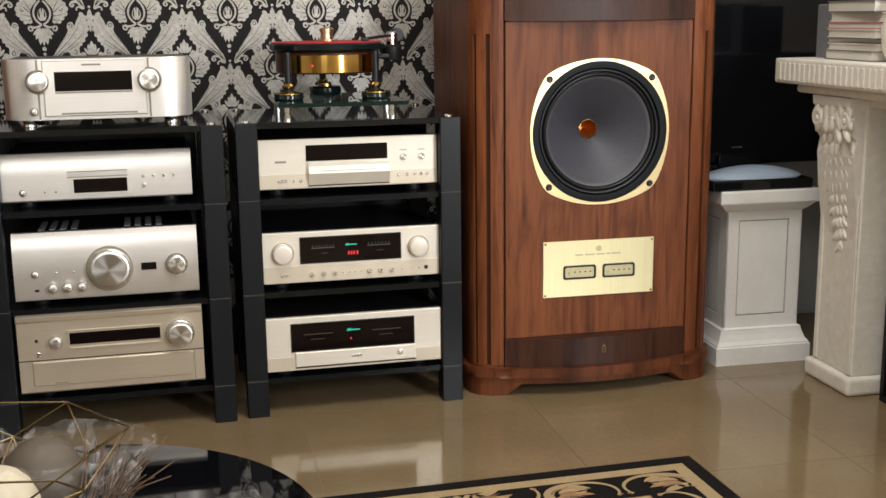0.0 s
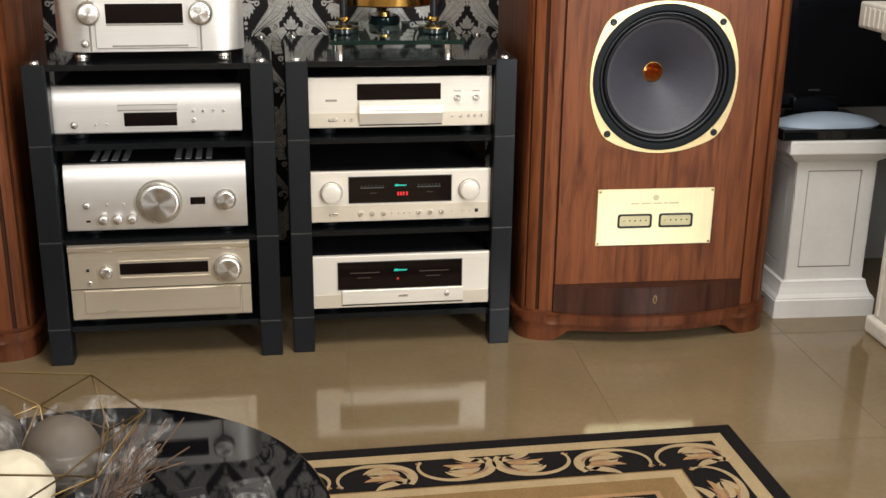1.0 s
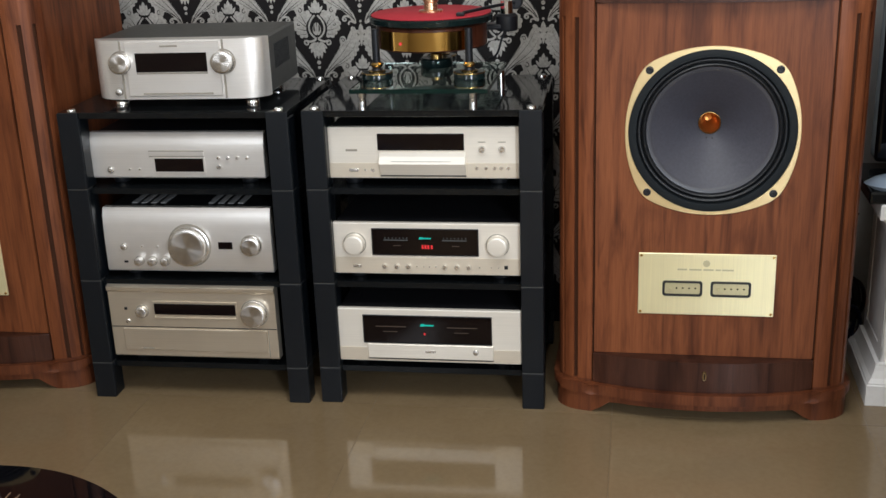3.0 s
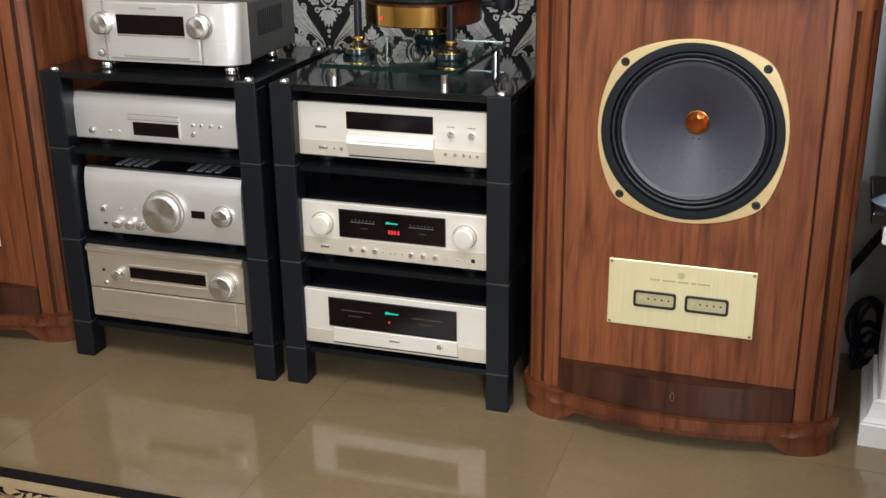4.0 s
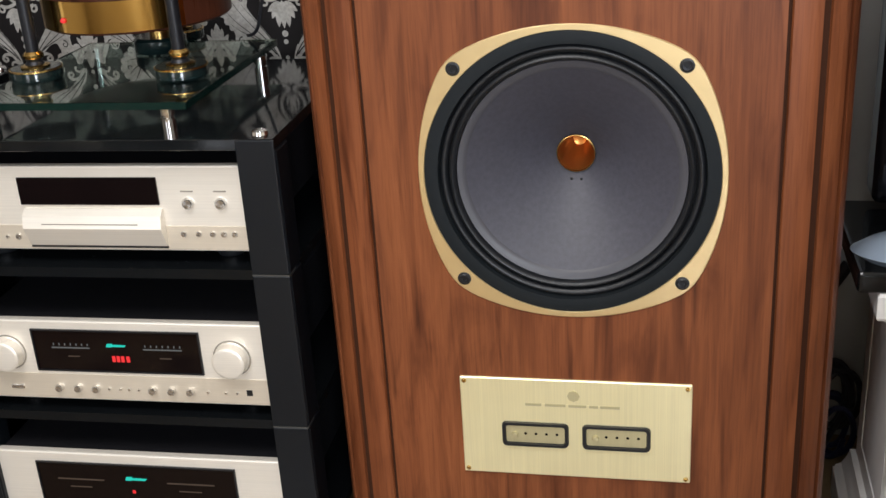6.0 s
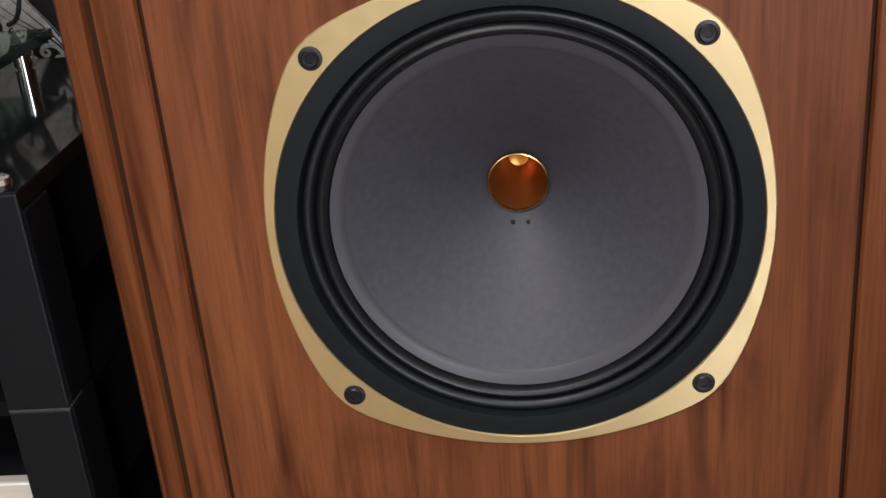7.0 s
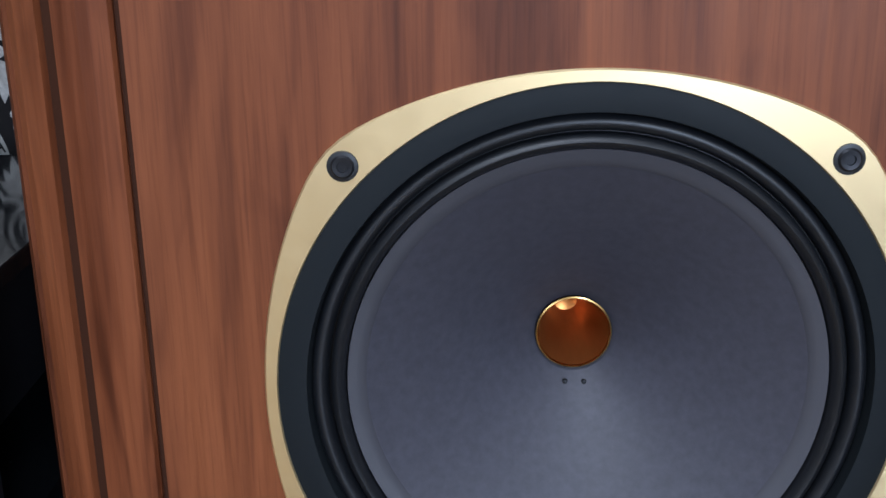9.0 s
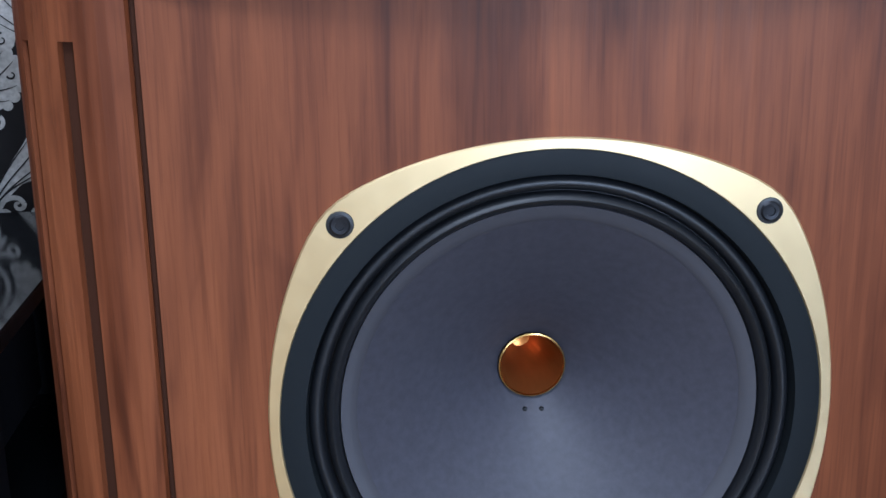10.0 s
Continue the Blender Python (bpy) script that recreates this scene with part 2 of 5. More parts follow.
FILM.l.new(film_mix.outputs[0], FILM.n["Material Output"].inputs[0])
FILM = FILM.m
BOWL_BRASS = plain("dull_bowl_brass", (0.20, 0.135, 0.055), 0.4, 0.8)
BUTTON_GREY = plain("dark_button_grey", (0.10, 0.10, 0.10), 0.5)
CREAM_BALL = plain("cream_wicker_ball", (0.72, 0.64, 0.48), 0.8, vary=0.3)
TAUPE_BALL = plain("taupe_ball", (0.13, 0.105, 0.08), 0.6, vary=0.3)
TWIG = plain("dry_twig", (0.15, 0.085, 0.048), 0.8, vary=0.3)
SCREEN = plain("tv_screen", (0.004, 0.0045, 0.006), 0.06, vary=0.02, Specular_IOR_Level=0.3)
ICE_SILVER = Mat("pale_blue_silver", (0.46, 0.57, 0.72), 0.28, 0.3).m
WHITE_PLASTIC = plain("white_plastic", (0.8, 0.8, 0.78), 0.35)
CABLE = plain("black_cable", (0.012, 0.012, 0.016), 0.5)
CABLE_BLUE = plain("blue_cable", (0.01, 0.014, 0.06), 0.45)
PAGE = plain("book_pages", (0.72, 0.68, 0.6), 0.8)
COVER_ROSE = plain("rose_cover", (0.45, 0.2, 0.2), 0.5)
COVER_GREY = plain("grey_cover", (0.2, 0.2, 0.21), 0.5)
CARD = plain("sleeve_card", (0.5, 0.45, 0.38), 0.6)


# ---- shape helpers ----
def mesh_of(name, bm, material, smooth=False):
    me = bpy.data.meshes.new(name)
    bmesh.ops.recalc_face_normals(bm, faces=bm.faces)
    if smooth:
        for f in bm.faces:
            f.smooth = True
    bm.to_mesh(me)
    bm.free()
    me.materials.append(material)
    if smooth:
        me.set_sharp_from_angle(angle=radians(38))
    return me


def part(name, bm, material, parent, label="", smooth=False):
    ob = new(name, mesh_of(name, bm, material, smooth))
    ob.parent = parent
    return tagged(ob, label)


def thing(name, m, label, category, group="", kind=""):
    ob = new(name)
    ob.empty_display_size = 0.05
    ob.matrix_world = m
    return tagged(ob, label, category, group, kind)


def solid(name, bm, material, label, category, kind="", smooth=False, m=None, group=""):
    ob = new(name, mesh_of(name, bm, material, smooth))
    if m is not None:
        ob.matrix_world = m
    return tagged(ob, label, category, group, kind)


def block(x0, x1, y0, y1, z0, z1, bev=0.0, seg=2, bm=None):
    one = bmesh.new()
    bmesh.ops.create_cube(one, size=1)
    for v in one.verts:
        v.co = ((x0 + x1) / 2 + v.co.x * (x1 - x0), (y0 + y1) / 2 + v.co.y * (y1 - y0), (z0 + z1) / 2 + v.co.z * (z1 - z0))
    if bev:
        bmesh.ops.bevel(one, geom=one.edges[:], offset=bev, segments=seg, affect="EDGES", profile=0.5)
    if bm is None:
        return one
    join(bm, one)
    return bm


def join(bm, other, m=None):
    me = bpy.data.meshes.new("tmp")
    if m is not None:
        other.transform(m)
    other.to_mesh(me)
    other.free()
    bm.from_mesh(me)
    bpy.data.meshes.remove(me)
    return bm


def lathe(profile, seg=48, axis="z", centre=(0, 0, 0), closed=False, caps=True):
    """Turns (radius, along) pairs round an axis; caps closes its ends."""
    bm = bmesh.new()
    rings = []
    for r, h in profile:
        ring = []
        for i in range(seg):
            a = 2 * math.pi * i / seg
            c, s = r * math.cos(a), r * math.sin(a)
            p = (c, s, h) if axis == "z" else (c, h, s) if axis == "y" else (h, c, s)
            ring.append(bm.verts.new((p[0] + centre[0], p[1] + centre[1], p[2] + centre[2])))
        rings.append(ring)
    for a, b in zip(rings, rings[1:] + (rings[:1] if closed else [])):
        for i in range(seg):
            bm.faces.new((a[i], a[(i + 1) % seg], b[(i + 1) % seg], b[i]))
    if caps and not closed:
        if profile[0][0] > 1e-5:
            bm.faces.new(rings[0])
        if profile[-1][0] > 1e-5:
            bm.faces.new(rings[-1])
    bmesh.ops.remove_doubles(bm, verts=bm.verts, dist=1e-6)
    return bm


def prism(points, a0, a1, axis="z", bev=0.0):
    """A closed outline drawn out along an axis. z: (x, y); y: (x, z); x: (y, z)."""
    bm = bmesh.new()
    put = {"z": lambda p, h: (p[0], p[1], h), "y": lambda p, h: (p[0], h, p[1]), "x": lambda p, h: (h, p[0], p[1])}[axis]
    low, high = [bm.verts.new(put(p, a0)) for p in points], [bm.verts.new(put(p, a1)) for p in points]
    n = len(points)
    bm.faces.new(low)
    bm.faces.new(high)
    for i in range(n):
        bm.faces.new((low[i], low[(i + 1) % n], high[(i + 1) % n], high[i]))
    if bev:
        rim = [e for e in bm.edges if all(v in low for v in e.verts) or all(v in high for v in e.verts)]
        bmesh.ops.bevel(bm, geom=rim, offset=bev, segments=2, affect="EDGES", profile=0.5)
    return bm


def tube(points, r, seg=8, bm=None, cyclic=False):
    bm = bm or bmesh.new()
    pts = [Vector(p) for p in points]
    rings, n = [], len(pts)
    side = None
    for i, p in enumerate(pts):
        ahead = (pts[(i + 1) % n] - pts[i - 1]) if cyclic or 0 < i < n - 1 else (pts[1] - pts[0] if i == 0 else pts[-1] - pts[-2])
        ahead.normalize()
        if side is None:
            side = ahead.orthogonal()
        side = (side - ahead * side.dot(ahead)).normalized()
        up = ahead.cross(side)
        rings.append([bm.verts.new(p + r * (side * math.cos(2 * math.pi * k / seg) + up * math.sin(2 * math.pi * k / seg))) for k in range(seg)])
    for a, b in zip(rings, rings[1:] + (rings[:1] if cyclic else [])):
        for k in range(seg):
            bm.faces.new((a[k], a[(k + 1) % seg], b[(k + 1) % seg], b[k]))
    if not cyclic:
        bm.faces.new(rings[0])
        bm.faces.new(rings[-1])
    return bm


def bezier(p0, p1, p2, p3, n=14):
    out = []
    for i in range(n + 1):
        t = i / n
        k = 1 - t
        out.append(tuple(k**3 * a + 3 * k * k * t * b + 3 * k * t * t * c + t**3 * d for a, b, c, d in zip(p0, p1, p2, p3)))
    return out


class Flat:
    """Ornament cut from flat strips: verts and faces in a plane, u to the right, v up."""

    def __init__(self):
        self.v, self.f = [], []

    def strip(self, line, left, right):
        """A strip along a line; left and right give its half widths at 0..1."""
        n, first = len(line), len(self.v)
        for i, (u, v) in enumerate(line):
            a, b = line[max(0, i - 1)], line[min(n - 1, i + 1)]
            du, dv = b[0] - a[0], b[1] - a[1]
            d = math.hypot(du, dv) or 1
            s = i / (n - 1)
            self.v += [(u - dv / d * left(s), v + du / d * left(s)), (u + dv / d * right(s), v - du / d * right(s))]
        self.f += [(first + 2 * i, first + 2 * i + 1, first + 2 * i + 3, first + 2 * i + 2) for i in range(n - 1)]
        return self

    def petal(self, u, v, angle, length, width, bend=0.0, n=8, full=0.55):
        a = radians(angle)
        line = []
        for i in range(n + 1):
            s = i / n
            b = a + radians(bend) * s
            line.append((u + length * s * math.cos(b), v + length * s * math.sin(b)))
        w = lambda s: width * 0.5 * (math.sin(math.pi * min(1, s**(1.0 if full < 0.5 else 0.75)))) ** 0.8 + 0.0002
        return self.strip(line, w, w)

    def shape(self, points, k=4):
        """A closed outline, rounded through its points."""
        first, n = len(self.v), len(points)
        for i in range(n):
            a, b, c, d = (points[(i + j - 1) % n] for j in range(4))
            for h in range(k):
                t = h / k
                self.v.append(tuple(0.5 * (2 * q + (r - p) * t + (2 * p - 5 * q + 4 * r - w) * t * t + (3 * q - p - 3 * r + w) * t**3) for p, q, r, w in zip(a, b, c, d)))
        self.f.append(tuple(range(first, first + n * k)))
        return self

    def disc(self, u, v, r, n=10):
        first = len(self.v)
        self.v += [(u + r * math.cos(2 * math.pi * i / n), v + r * math.sin(2 * math.pi * i / n)) for i in range(n)]
        self.f.append(tuple(range(first, first + n)))
        return self

    def curl(self, u, v, r, start, turns, width, n=18):
        line = []
        for i in range(n + 1):
            s = i / n
            a = radians(start) + turns * 2 * math.pi * s
            q = r * (1 - 0.75 * s)
            line.append((u + q * math.cos(a), v + q * math.sin(a)))
        return self.strip(line, lambda s: width * (1 - 0.4 * s), lambda s: width * (1 - 0.4 * s))

    def mirror(self):
        k = len(self.v)
        self.v += [(-u, v) for u, v in self.v]
        self.f += [tuple(k + i for i in reversed(f)) for f in self.f]
        return self

    def add(self, other, du=0.0, dv=0.0, turn=0.0, scale=1.0, flip=1):
        k, c, s = len(self.v), math.cos(radians(turn)), math.sin(radians(turn))
        self.v += [(du + scale * (flip * u * c - v * s), dv + scale * (flip * u * s + v * c)) for u, v in other.v]
        self.f += [tuple(k + i for i in f) for f in other.f]
        return self

# ---- structure ----
WALL_Y, X0, X1, Y0 = 0.57, -3.9, 1.02, -3.9
XE, BREAST = 2.5, -1.64  # the room widens beyond the chimney breast

floor = new("floor", mesh_of("floor", block(X0, XE, Y0, WALL_Y, -0.1, -0.0008), GROUT))
tagged(floor, "polished cream porcelain tile floor", "floor", kind="structure")
ceiling = solid("ceiling", block(X0 - 0.15, XE + 0.15, Y0 - 0.15, WALL_Y + 0.15, 2.66, 2.78), CEILING, "plain white painted ceiling", "ceiling", "structure")
wall_north = solid("wall_north", block(X0 - 0.15, X1 + 0.15, WALL_Y, WALL_Y + 0.15, -0.1, 2.66), WALL_PAINT, "grey white wall partly covered with damask wallpaper", "wall", "structure")
solid("wall_chimney_breast", block(X1, XE, BREAST, WALL_Y, -0.1, 2.66), WALL_WARM, "plain warm white chimney breast", "wall", "structure")
solid("wall_east", block(XE, XE + 0.15, Y0, WALL_Y, -0.1, 2.66), WALL_WARM, "plain warm white painted wall", "wall", "structure")


WINDOWS = ((-2.10, -1.20), (0.82, 1.38))  # along the south wall
SILL, HEAD = 0.70, 2.30


def wall_with_windows(name, y, x0, x1, openings, low, high):
    """A wall along x with openings that go through it."""
    bm = bmesh.new()
    edges = [x0] + [x for pair in openings for x in pair] + [x1]
    for i, (a, b) in enumerate(zip(edges, edges[1:])):
        for z0, z1 in ((-0.1, low), (high, 2.66)) if i % 2 else ((-0.1, 2.66),):
            block(a, b, y - 0.15, y, z0, z1, bm=bm)
    return solid(name, bm, WALL_WARM, "warm white painted wall with two windows", "wall", "structure")


wall_with_windows("wall_south", Y0, X0 - 0.15, XE + 0.15, WINDOWS, SILL, HEAD)
solid("wall_west", block(X0 - 0.15, X0, Y0, WALL_Y, -0.1, 2.66), WALL_WARM, "plain warm white painted wall", "wall", "structure")


def window_frame(name, m, w, h):
    win = thing(name, m, "white framed window letting in daylight", "window", kind="structure")
    for a, b, c, d in ((0, w, 0, 0.06), (0, w, h - 0.06, h), (0, 0.06, 0.06, h - 0.06), (w - 0.06, w, 0.06, h - 0.06), (w / 2 - 0.03, w / 2 + 0.03, 0.06, h - 0.06)):
        part("window_frame", block(a, b, -0.09, -0.04, c, d, 0.004), WHITE_PLASTIC, win)


for i, (a, b) in enumerate(WINDOWS):
    window_frame("window_%d" % (i + 1), pose(a, Y0, SILL), b - a, HEAD - SILL)

# damask wallpaper: black ground sheet and raised silver print
PAPER_X0, PAPER_X1 = -3.3, 0.2
part("wallpaper_ground", block(PAPER_X0, PAPER_X1, WALL_Y - 0.003, WALL_Y + 0.002, 0.0, 2.655), PAPER_DARK, wall_north, "black wallpaper ground")


def damask():
    """One ogee motif, about 0.25 by 0.31 m, centred on its flower: the silver print and the black lines in it."""
    half, ink = Flat(), Flat()

    def lobes(flat, line, sizes):
        """Scallops along a line, each a short fat petal and its round end."""
        for (u, v), r in zip(line, sizes):
            flat.disc(u, v, r, 14)

    # scalloped side leaves of the flower
    half.shape([(0.012, 0.046), (0.030, 0.052), (0.046, 0.044), (0.058, 0.030), (0.060, 0.012), (0.050, -0.006), (0.038, -0.018), (0.027, -0.016), (0.030, 0.000), (0.030, 0.018), (0.022, 0.032)])
    lobes(half, [(0.024, 0.051), (0.037, 0.050), (0.049, 0.043), (0.058, 0.033), (0.063, 0.021), (0.061, 0.008), (0.053, -0.004), (0.045, -0.014)], (0.0075, 0.0080, 0.0080, 0.0080, 0.0085, 0.0080, 0.0070, 0.0060))
    # crown of three leaves, the teardrop heart and its stalk
    half.petal(0.001, 0.056, 58, 0.026, 0.011, 12)
    half.petal(0.002, 0.052, 26, 0.026, 0.010, 18)
    half.strip(bezier((0.002, -0.022), (0.030, -0.006), (0.028, 0.022), (0.004, 0.044), 16), lambda s: 0.0026, lambda s: 0.0026)
    half.petal(0.002, -0.012, 66, 0.036, 0.013, 24)
    # small scrolls below the heart
    half.strip(bezier((0.003, -0.022), (0.012, -0.030), (0.024, -0.032), (0.034, -0.026), 12), lambda s: 0.0030, lambda s: 0.0030)
    half.curl(0.031, -0.033, 0.0080, 60, -0.95, 0.0026)
    # hanging palmette
    for angle, length, width in ((-24, 0.030, 0.013), (-48, 0.034, 0.014), (-72, 0.044, 0.014)):
        half.petal(0.002, -0.034, angle, length, width, -8)
    # the great leaf that sweeps out and up, rolled at its tip and foot
    half.shape([(0.012, -0.136), (0.017, -0.116), (0.028, -0.096), (0.044, -0.074), (0.058, -0.055), (0.066, -0.040), (0.064, -0.028), (0.069, -0.017), (0.079, -0.016), (0.085, -0.026), (0.090, -0.014), (0.098, 0.000), (0.108, 0.010), (0.114, 0.002), (0.119, -0.018), (0.119, -0.040), (0.111, -0.062), (0.100, -0.078), (0.094, -0.088), (0.094, -0.102), (0.084, -0.112), (0.071, -0.110), (0.065, -0.099), (0.052, -0.102), (0.040, -0.112), (0.030, -0.124), (0.020, -0.138)])
    lobes(half, [(0.104, 0.006), (0.113, -0.004), (0.118, -0.020), (0.118, -0.036), (0.113, -0.052), (0.106, -0.066), (0.098, -0.077)], (0.0055, 0.0055, 0.0060, 0.0065, 0.0065, 0.0060, 0.0055))
    # hooks at the leaf's foot, and small berries
    half.strip(bezier((0.016, -0.132), (0.026, -0.118), (0.046, -0.112), (0.050, -0.124), 12), lambda s: 0.0028, lambda s: 0.0028)
    half.curl(0.0445, -0.126, 0.0065, 20, -0.9, 0.0026)
    half.strip(bezier((0.020, -0.136), (0.030, -0.128), (0.036, -0.134), (0.034, -0.142), 8), lambda s: 0.0022, lambda s: 0.0022)
    # lines left black: veins, rolled edges
    for p in (((0.016, -0.130), (0.034, -0.088), (0.078, -0.072), (0.104, -0.008)), ((0.020, -0.126), (0.046, -0.090), (0.092, -0.080), (0.112, -0.034)), ((0.024, -0.120), (0.046, -0.098), (0.072, -0.094), (0.100, -0.070)), ((0.022, -0.108), (0.038, -0.080), (0.056, -0.062), (0.076, -0.036))):
        ink.strip(bezier(*p, 16), lambda s: 0.0009 * (1 - s) + 0.0002, lambda s: 0.0009 * (1 - s) + 0.0002)
    for u, v, r, start, turns in ((0.0745, -0.0265, 0.0066, 160, -1.0), (0.0815, -0.1005, 0.0074, 100, -1.0), (0.053, 0.020, 0.0055, 200, 0.7)):
        ink.curl(u, v, r, start, turns, 0.0011)
    for p in (((0.030, 0.012), (0.040, 0.018), (0.050, 0.028), (0.056, 0.034)), ((0.031, 0.020), (0.036, 0.030), (0.042, 0.040), (0.046, 0.045)), ((0.030, 0.002), (0.038, 0.002), (0.048, 0.004), (0.058, 0.008)), ((0.030, -0.008), (0.036, -0.010), (0.042, -0.010), (0.048, -0.008))):
        ink.strip(bezier(*p, 8), lambda s: 0.0008 * (1 - s) + 0.0002, lambda s: 0.0008 * (1 - s) + 0.0002)
    ink.petal(0.006, -0.002, 70, 0.020, 0.0035, 20)
    whole, lines = Flat().add(half.mirror()), Flat().add(ink.mirror())
    whole.petal(0, 0.050, 90, 0.040, 0.016)
    whole.petal(0, -0.030, -90, 0.050, 0.013)
    whole.disc(0, -0.089, 0.0058, 14).disc(0, -0.1035, 0.0044, 12)
    # the bud between two leaves
    for angle, length, width in ((90, 0.030, 0.014), (42, 0.018, 0.010), (138, 0.018, 0.010), (-58, 0.026, 0.011), (-122, 0.026, 0.011), (-90, 0.034, 0.008)):
        whole.petal(0, 0.148, angle, length, width)
    whole.disc(0, 0.184, 0.0038)
    return whole, lines


motif, motif_lines = damask()
sheet, sheet_lines = Flat(), Flat()
for column in range(-18, 9):
    for row in range(-6, 11):
        u, v = -0.933 + 0.128 * column, 1.022 + 0.316 * row - (0.158 if column % 2 else 0.0)
        if PAPER_X0 + 0.13 < u < PAPER_X1 - 0.13 and 0.18 < v < 2.47:
            sheet.add(motif, u, v)
            sheet_lines.add(motif_lines, u, v)
for name, flat, out, material, label in (("wallpaper_print", sheet, 0.0036, PAPER_SILVER, "silver damask leaf print"), ("wallpaper_line", sheet_lines, 0.0044, PAPER_DARK, "fine black lines in the damask")):
    me = bpy.data.meshes.new(name)
    me.from_pydata([(u, WALL_Y - out - 0.00002 * (i % 7), v) for i, (u, v) in enumerate(flat.v)], [], flat.f)
    me.materials.append(material)
    print_ob = new(name, me)
    print_ob.parent = wall_north
    tagged(print_ob, label, kind="stuff")

tile_mesh = mesh_of("tile", block(-0.2994, 0.2994, -0.2994, 0.2994, -0.02, 0.0), TILE)


# ---- loudspeakers ----
def corner(off=0.0, n=10):
    """The rounded front corner, from the baffle's edge to the side."""
    return [(0.262 + (0.081 + off) * math.sin(a), -off + (0.062 + off) * (1 - math.cos(a))) for a in (math.pi / 2 * i / n for i in range(n + 1))]


def outline(off, bow, back=0.48):
    """The cabinet's plan with a bowed front, grown by off."""
    front = [(0.262 * i / 12, -off - bow * (1 - (i / 12) ** 2)) for i in range(12)]
    half = front + corner(off) + [(0.343 + off, back + off)]
    return [(-x, y) for x, y in reversed(half)][:-1] + half


def inward(a):
    """The way into the cabinet, square to its rounded corner."""
    nx, ny = -0.062 * math.sin(radians(a)), 0.081 * math.cos(radians(a))
    return nx / math.hypot(nx, ny), ny / math.hypot(nx, ny)


def slotted(deep):
    """The cabinet's plan round the driver's cavity, with two slots in each corner."""
    arc = [(0.262 + 0.081 * math.sin(radians(a)), 0.062 * (1 - math.cos(radians(a))), a) for a in (0, 8, 13, 18, 24.3, 24.4, 32.6, 32.7, 40, 47, 53.4, 53.5, 60.5, 60.6, 68, 76, 84, 90)]
    pts = [(0.0, 0.2), (0.2600, 0.2), (0.2600, 0.003)]
    for x, y, a in arc:
        inside = deep and (24.35 < a < 32.65 or 53.45 < a < 60.55)
        k = 0.012 if inside else 0.0
        nx, ny = inward(28.5 if a < 43 else 57)
        pts.append((x + k * nx, y + k * ny))
    pts.append((0.343, 0.48))
    return [(-x, y) for x, y in reversed(pts)][:-1] + pts


def plate_with_hole(w0, w1, z0, z1, cx, cz, r, y0, y1, n=72):
    bm = bmesh.new()
    rings = []
    angles = sorted({2 * math.pi * i / n for i in range(n)} | {math.atan2(z - cz, x - cx) % (2 * math.pi) for x in (w0, w1) for z in (z0, z1)})
    for y in (y0, y1):
        inner, outer = [], []
        for a in angles:
            c, s = math.cos(a), math.sin(a)
            k = min((w1 - cx) / c if c > 1e-9 else 9, (w0 - cx) / c if c < -1e-9 else 9, (z1 - cz) / s if s > 1e-9 else 9, (z0 - cz) / s if s < -1e-9 else 9)
            inner.append(bm.verts.new((cx + r * c, y, cz + r * s)))
            outer.append(bm.verts.new((cx + k * c, y, cz + k * s)))
        rings += [inner, outer]
    m = len(angles)
    for a, b in ((0, 1), (2, 3), (0, 2), (1, 3)):
        for i in range(m):
            bm.faces.new((rings[a][i], rings[a][(i + 1) % m], rings[b][(i + 1) % m], rings[b][i]))
    return bm


def skirt(off, bow, top):
    """The plinth's skirt, cut away between its bracket feet."""
    line = outline(off, bow)
    bm = bmesh.new()
    rows = []
    fine = []
    for (xa, ya), (xb, yb) in zip(line, line[1:]):
        k = max(1, int(math.hypot(xb - xa, yb - ya) / 0.012))
        fine += [(xa + (xb - xa) * i / k, ya + (yb - ya) * i / k) for i in range(k)]
    fine.append(line[-1])
    for x, y in fine:
        edge = min(1.0, max(0.0, (0.262 - abs(x)) / 0.05)) if y < 0.06 else min(1.0, max(0.0, (y - 0.1) / 0.05, 0)) * min(1.0, max(0.0, (0.42 - y) / 0.05))
        low = 0.034 * (edge * edge * (3 - 2 * edge))
        inx, iny = x * 0.93, y + (0.022 if y < 0.1 else 0)
        rows.append([bm.verts.new(p) for p in ((x, y, low), (x, y, top), (inx, iny, top), (inx, iny, low))])
    for a, b in zip(rows, rows[1:]):
        for i in range(4):
            bm.faces.new((a[i], a[(i + 1) % 4], b[(i + 1) % 4], b[i]))
    bm.faces.new(rows[0])
    bm.faces.new(rows[-1])
    return bm


def ring_shape(a):
    """Cushion outline: four shallow arcs that meet in rounded corners."""
    def arc(t):
        c, big = math.cos(t), 0.30
        k = 0.193 - big
        return k * c + math.sqrt(k * k * c * c - k * k + big * big)
    turns = [(a - i * math.pi / 2 + math.pi) % (2 * math.pi) - math.pi for i in range(4)]
    near = sorted(arc(t) for t in turns if abs(t) < math.pi / 2 + 0.01)[:2]
    return -math.log(sum(math.exp(-210 * r) for r in near) / 1.0) / 210


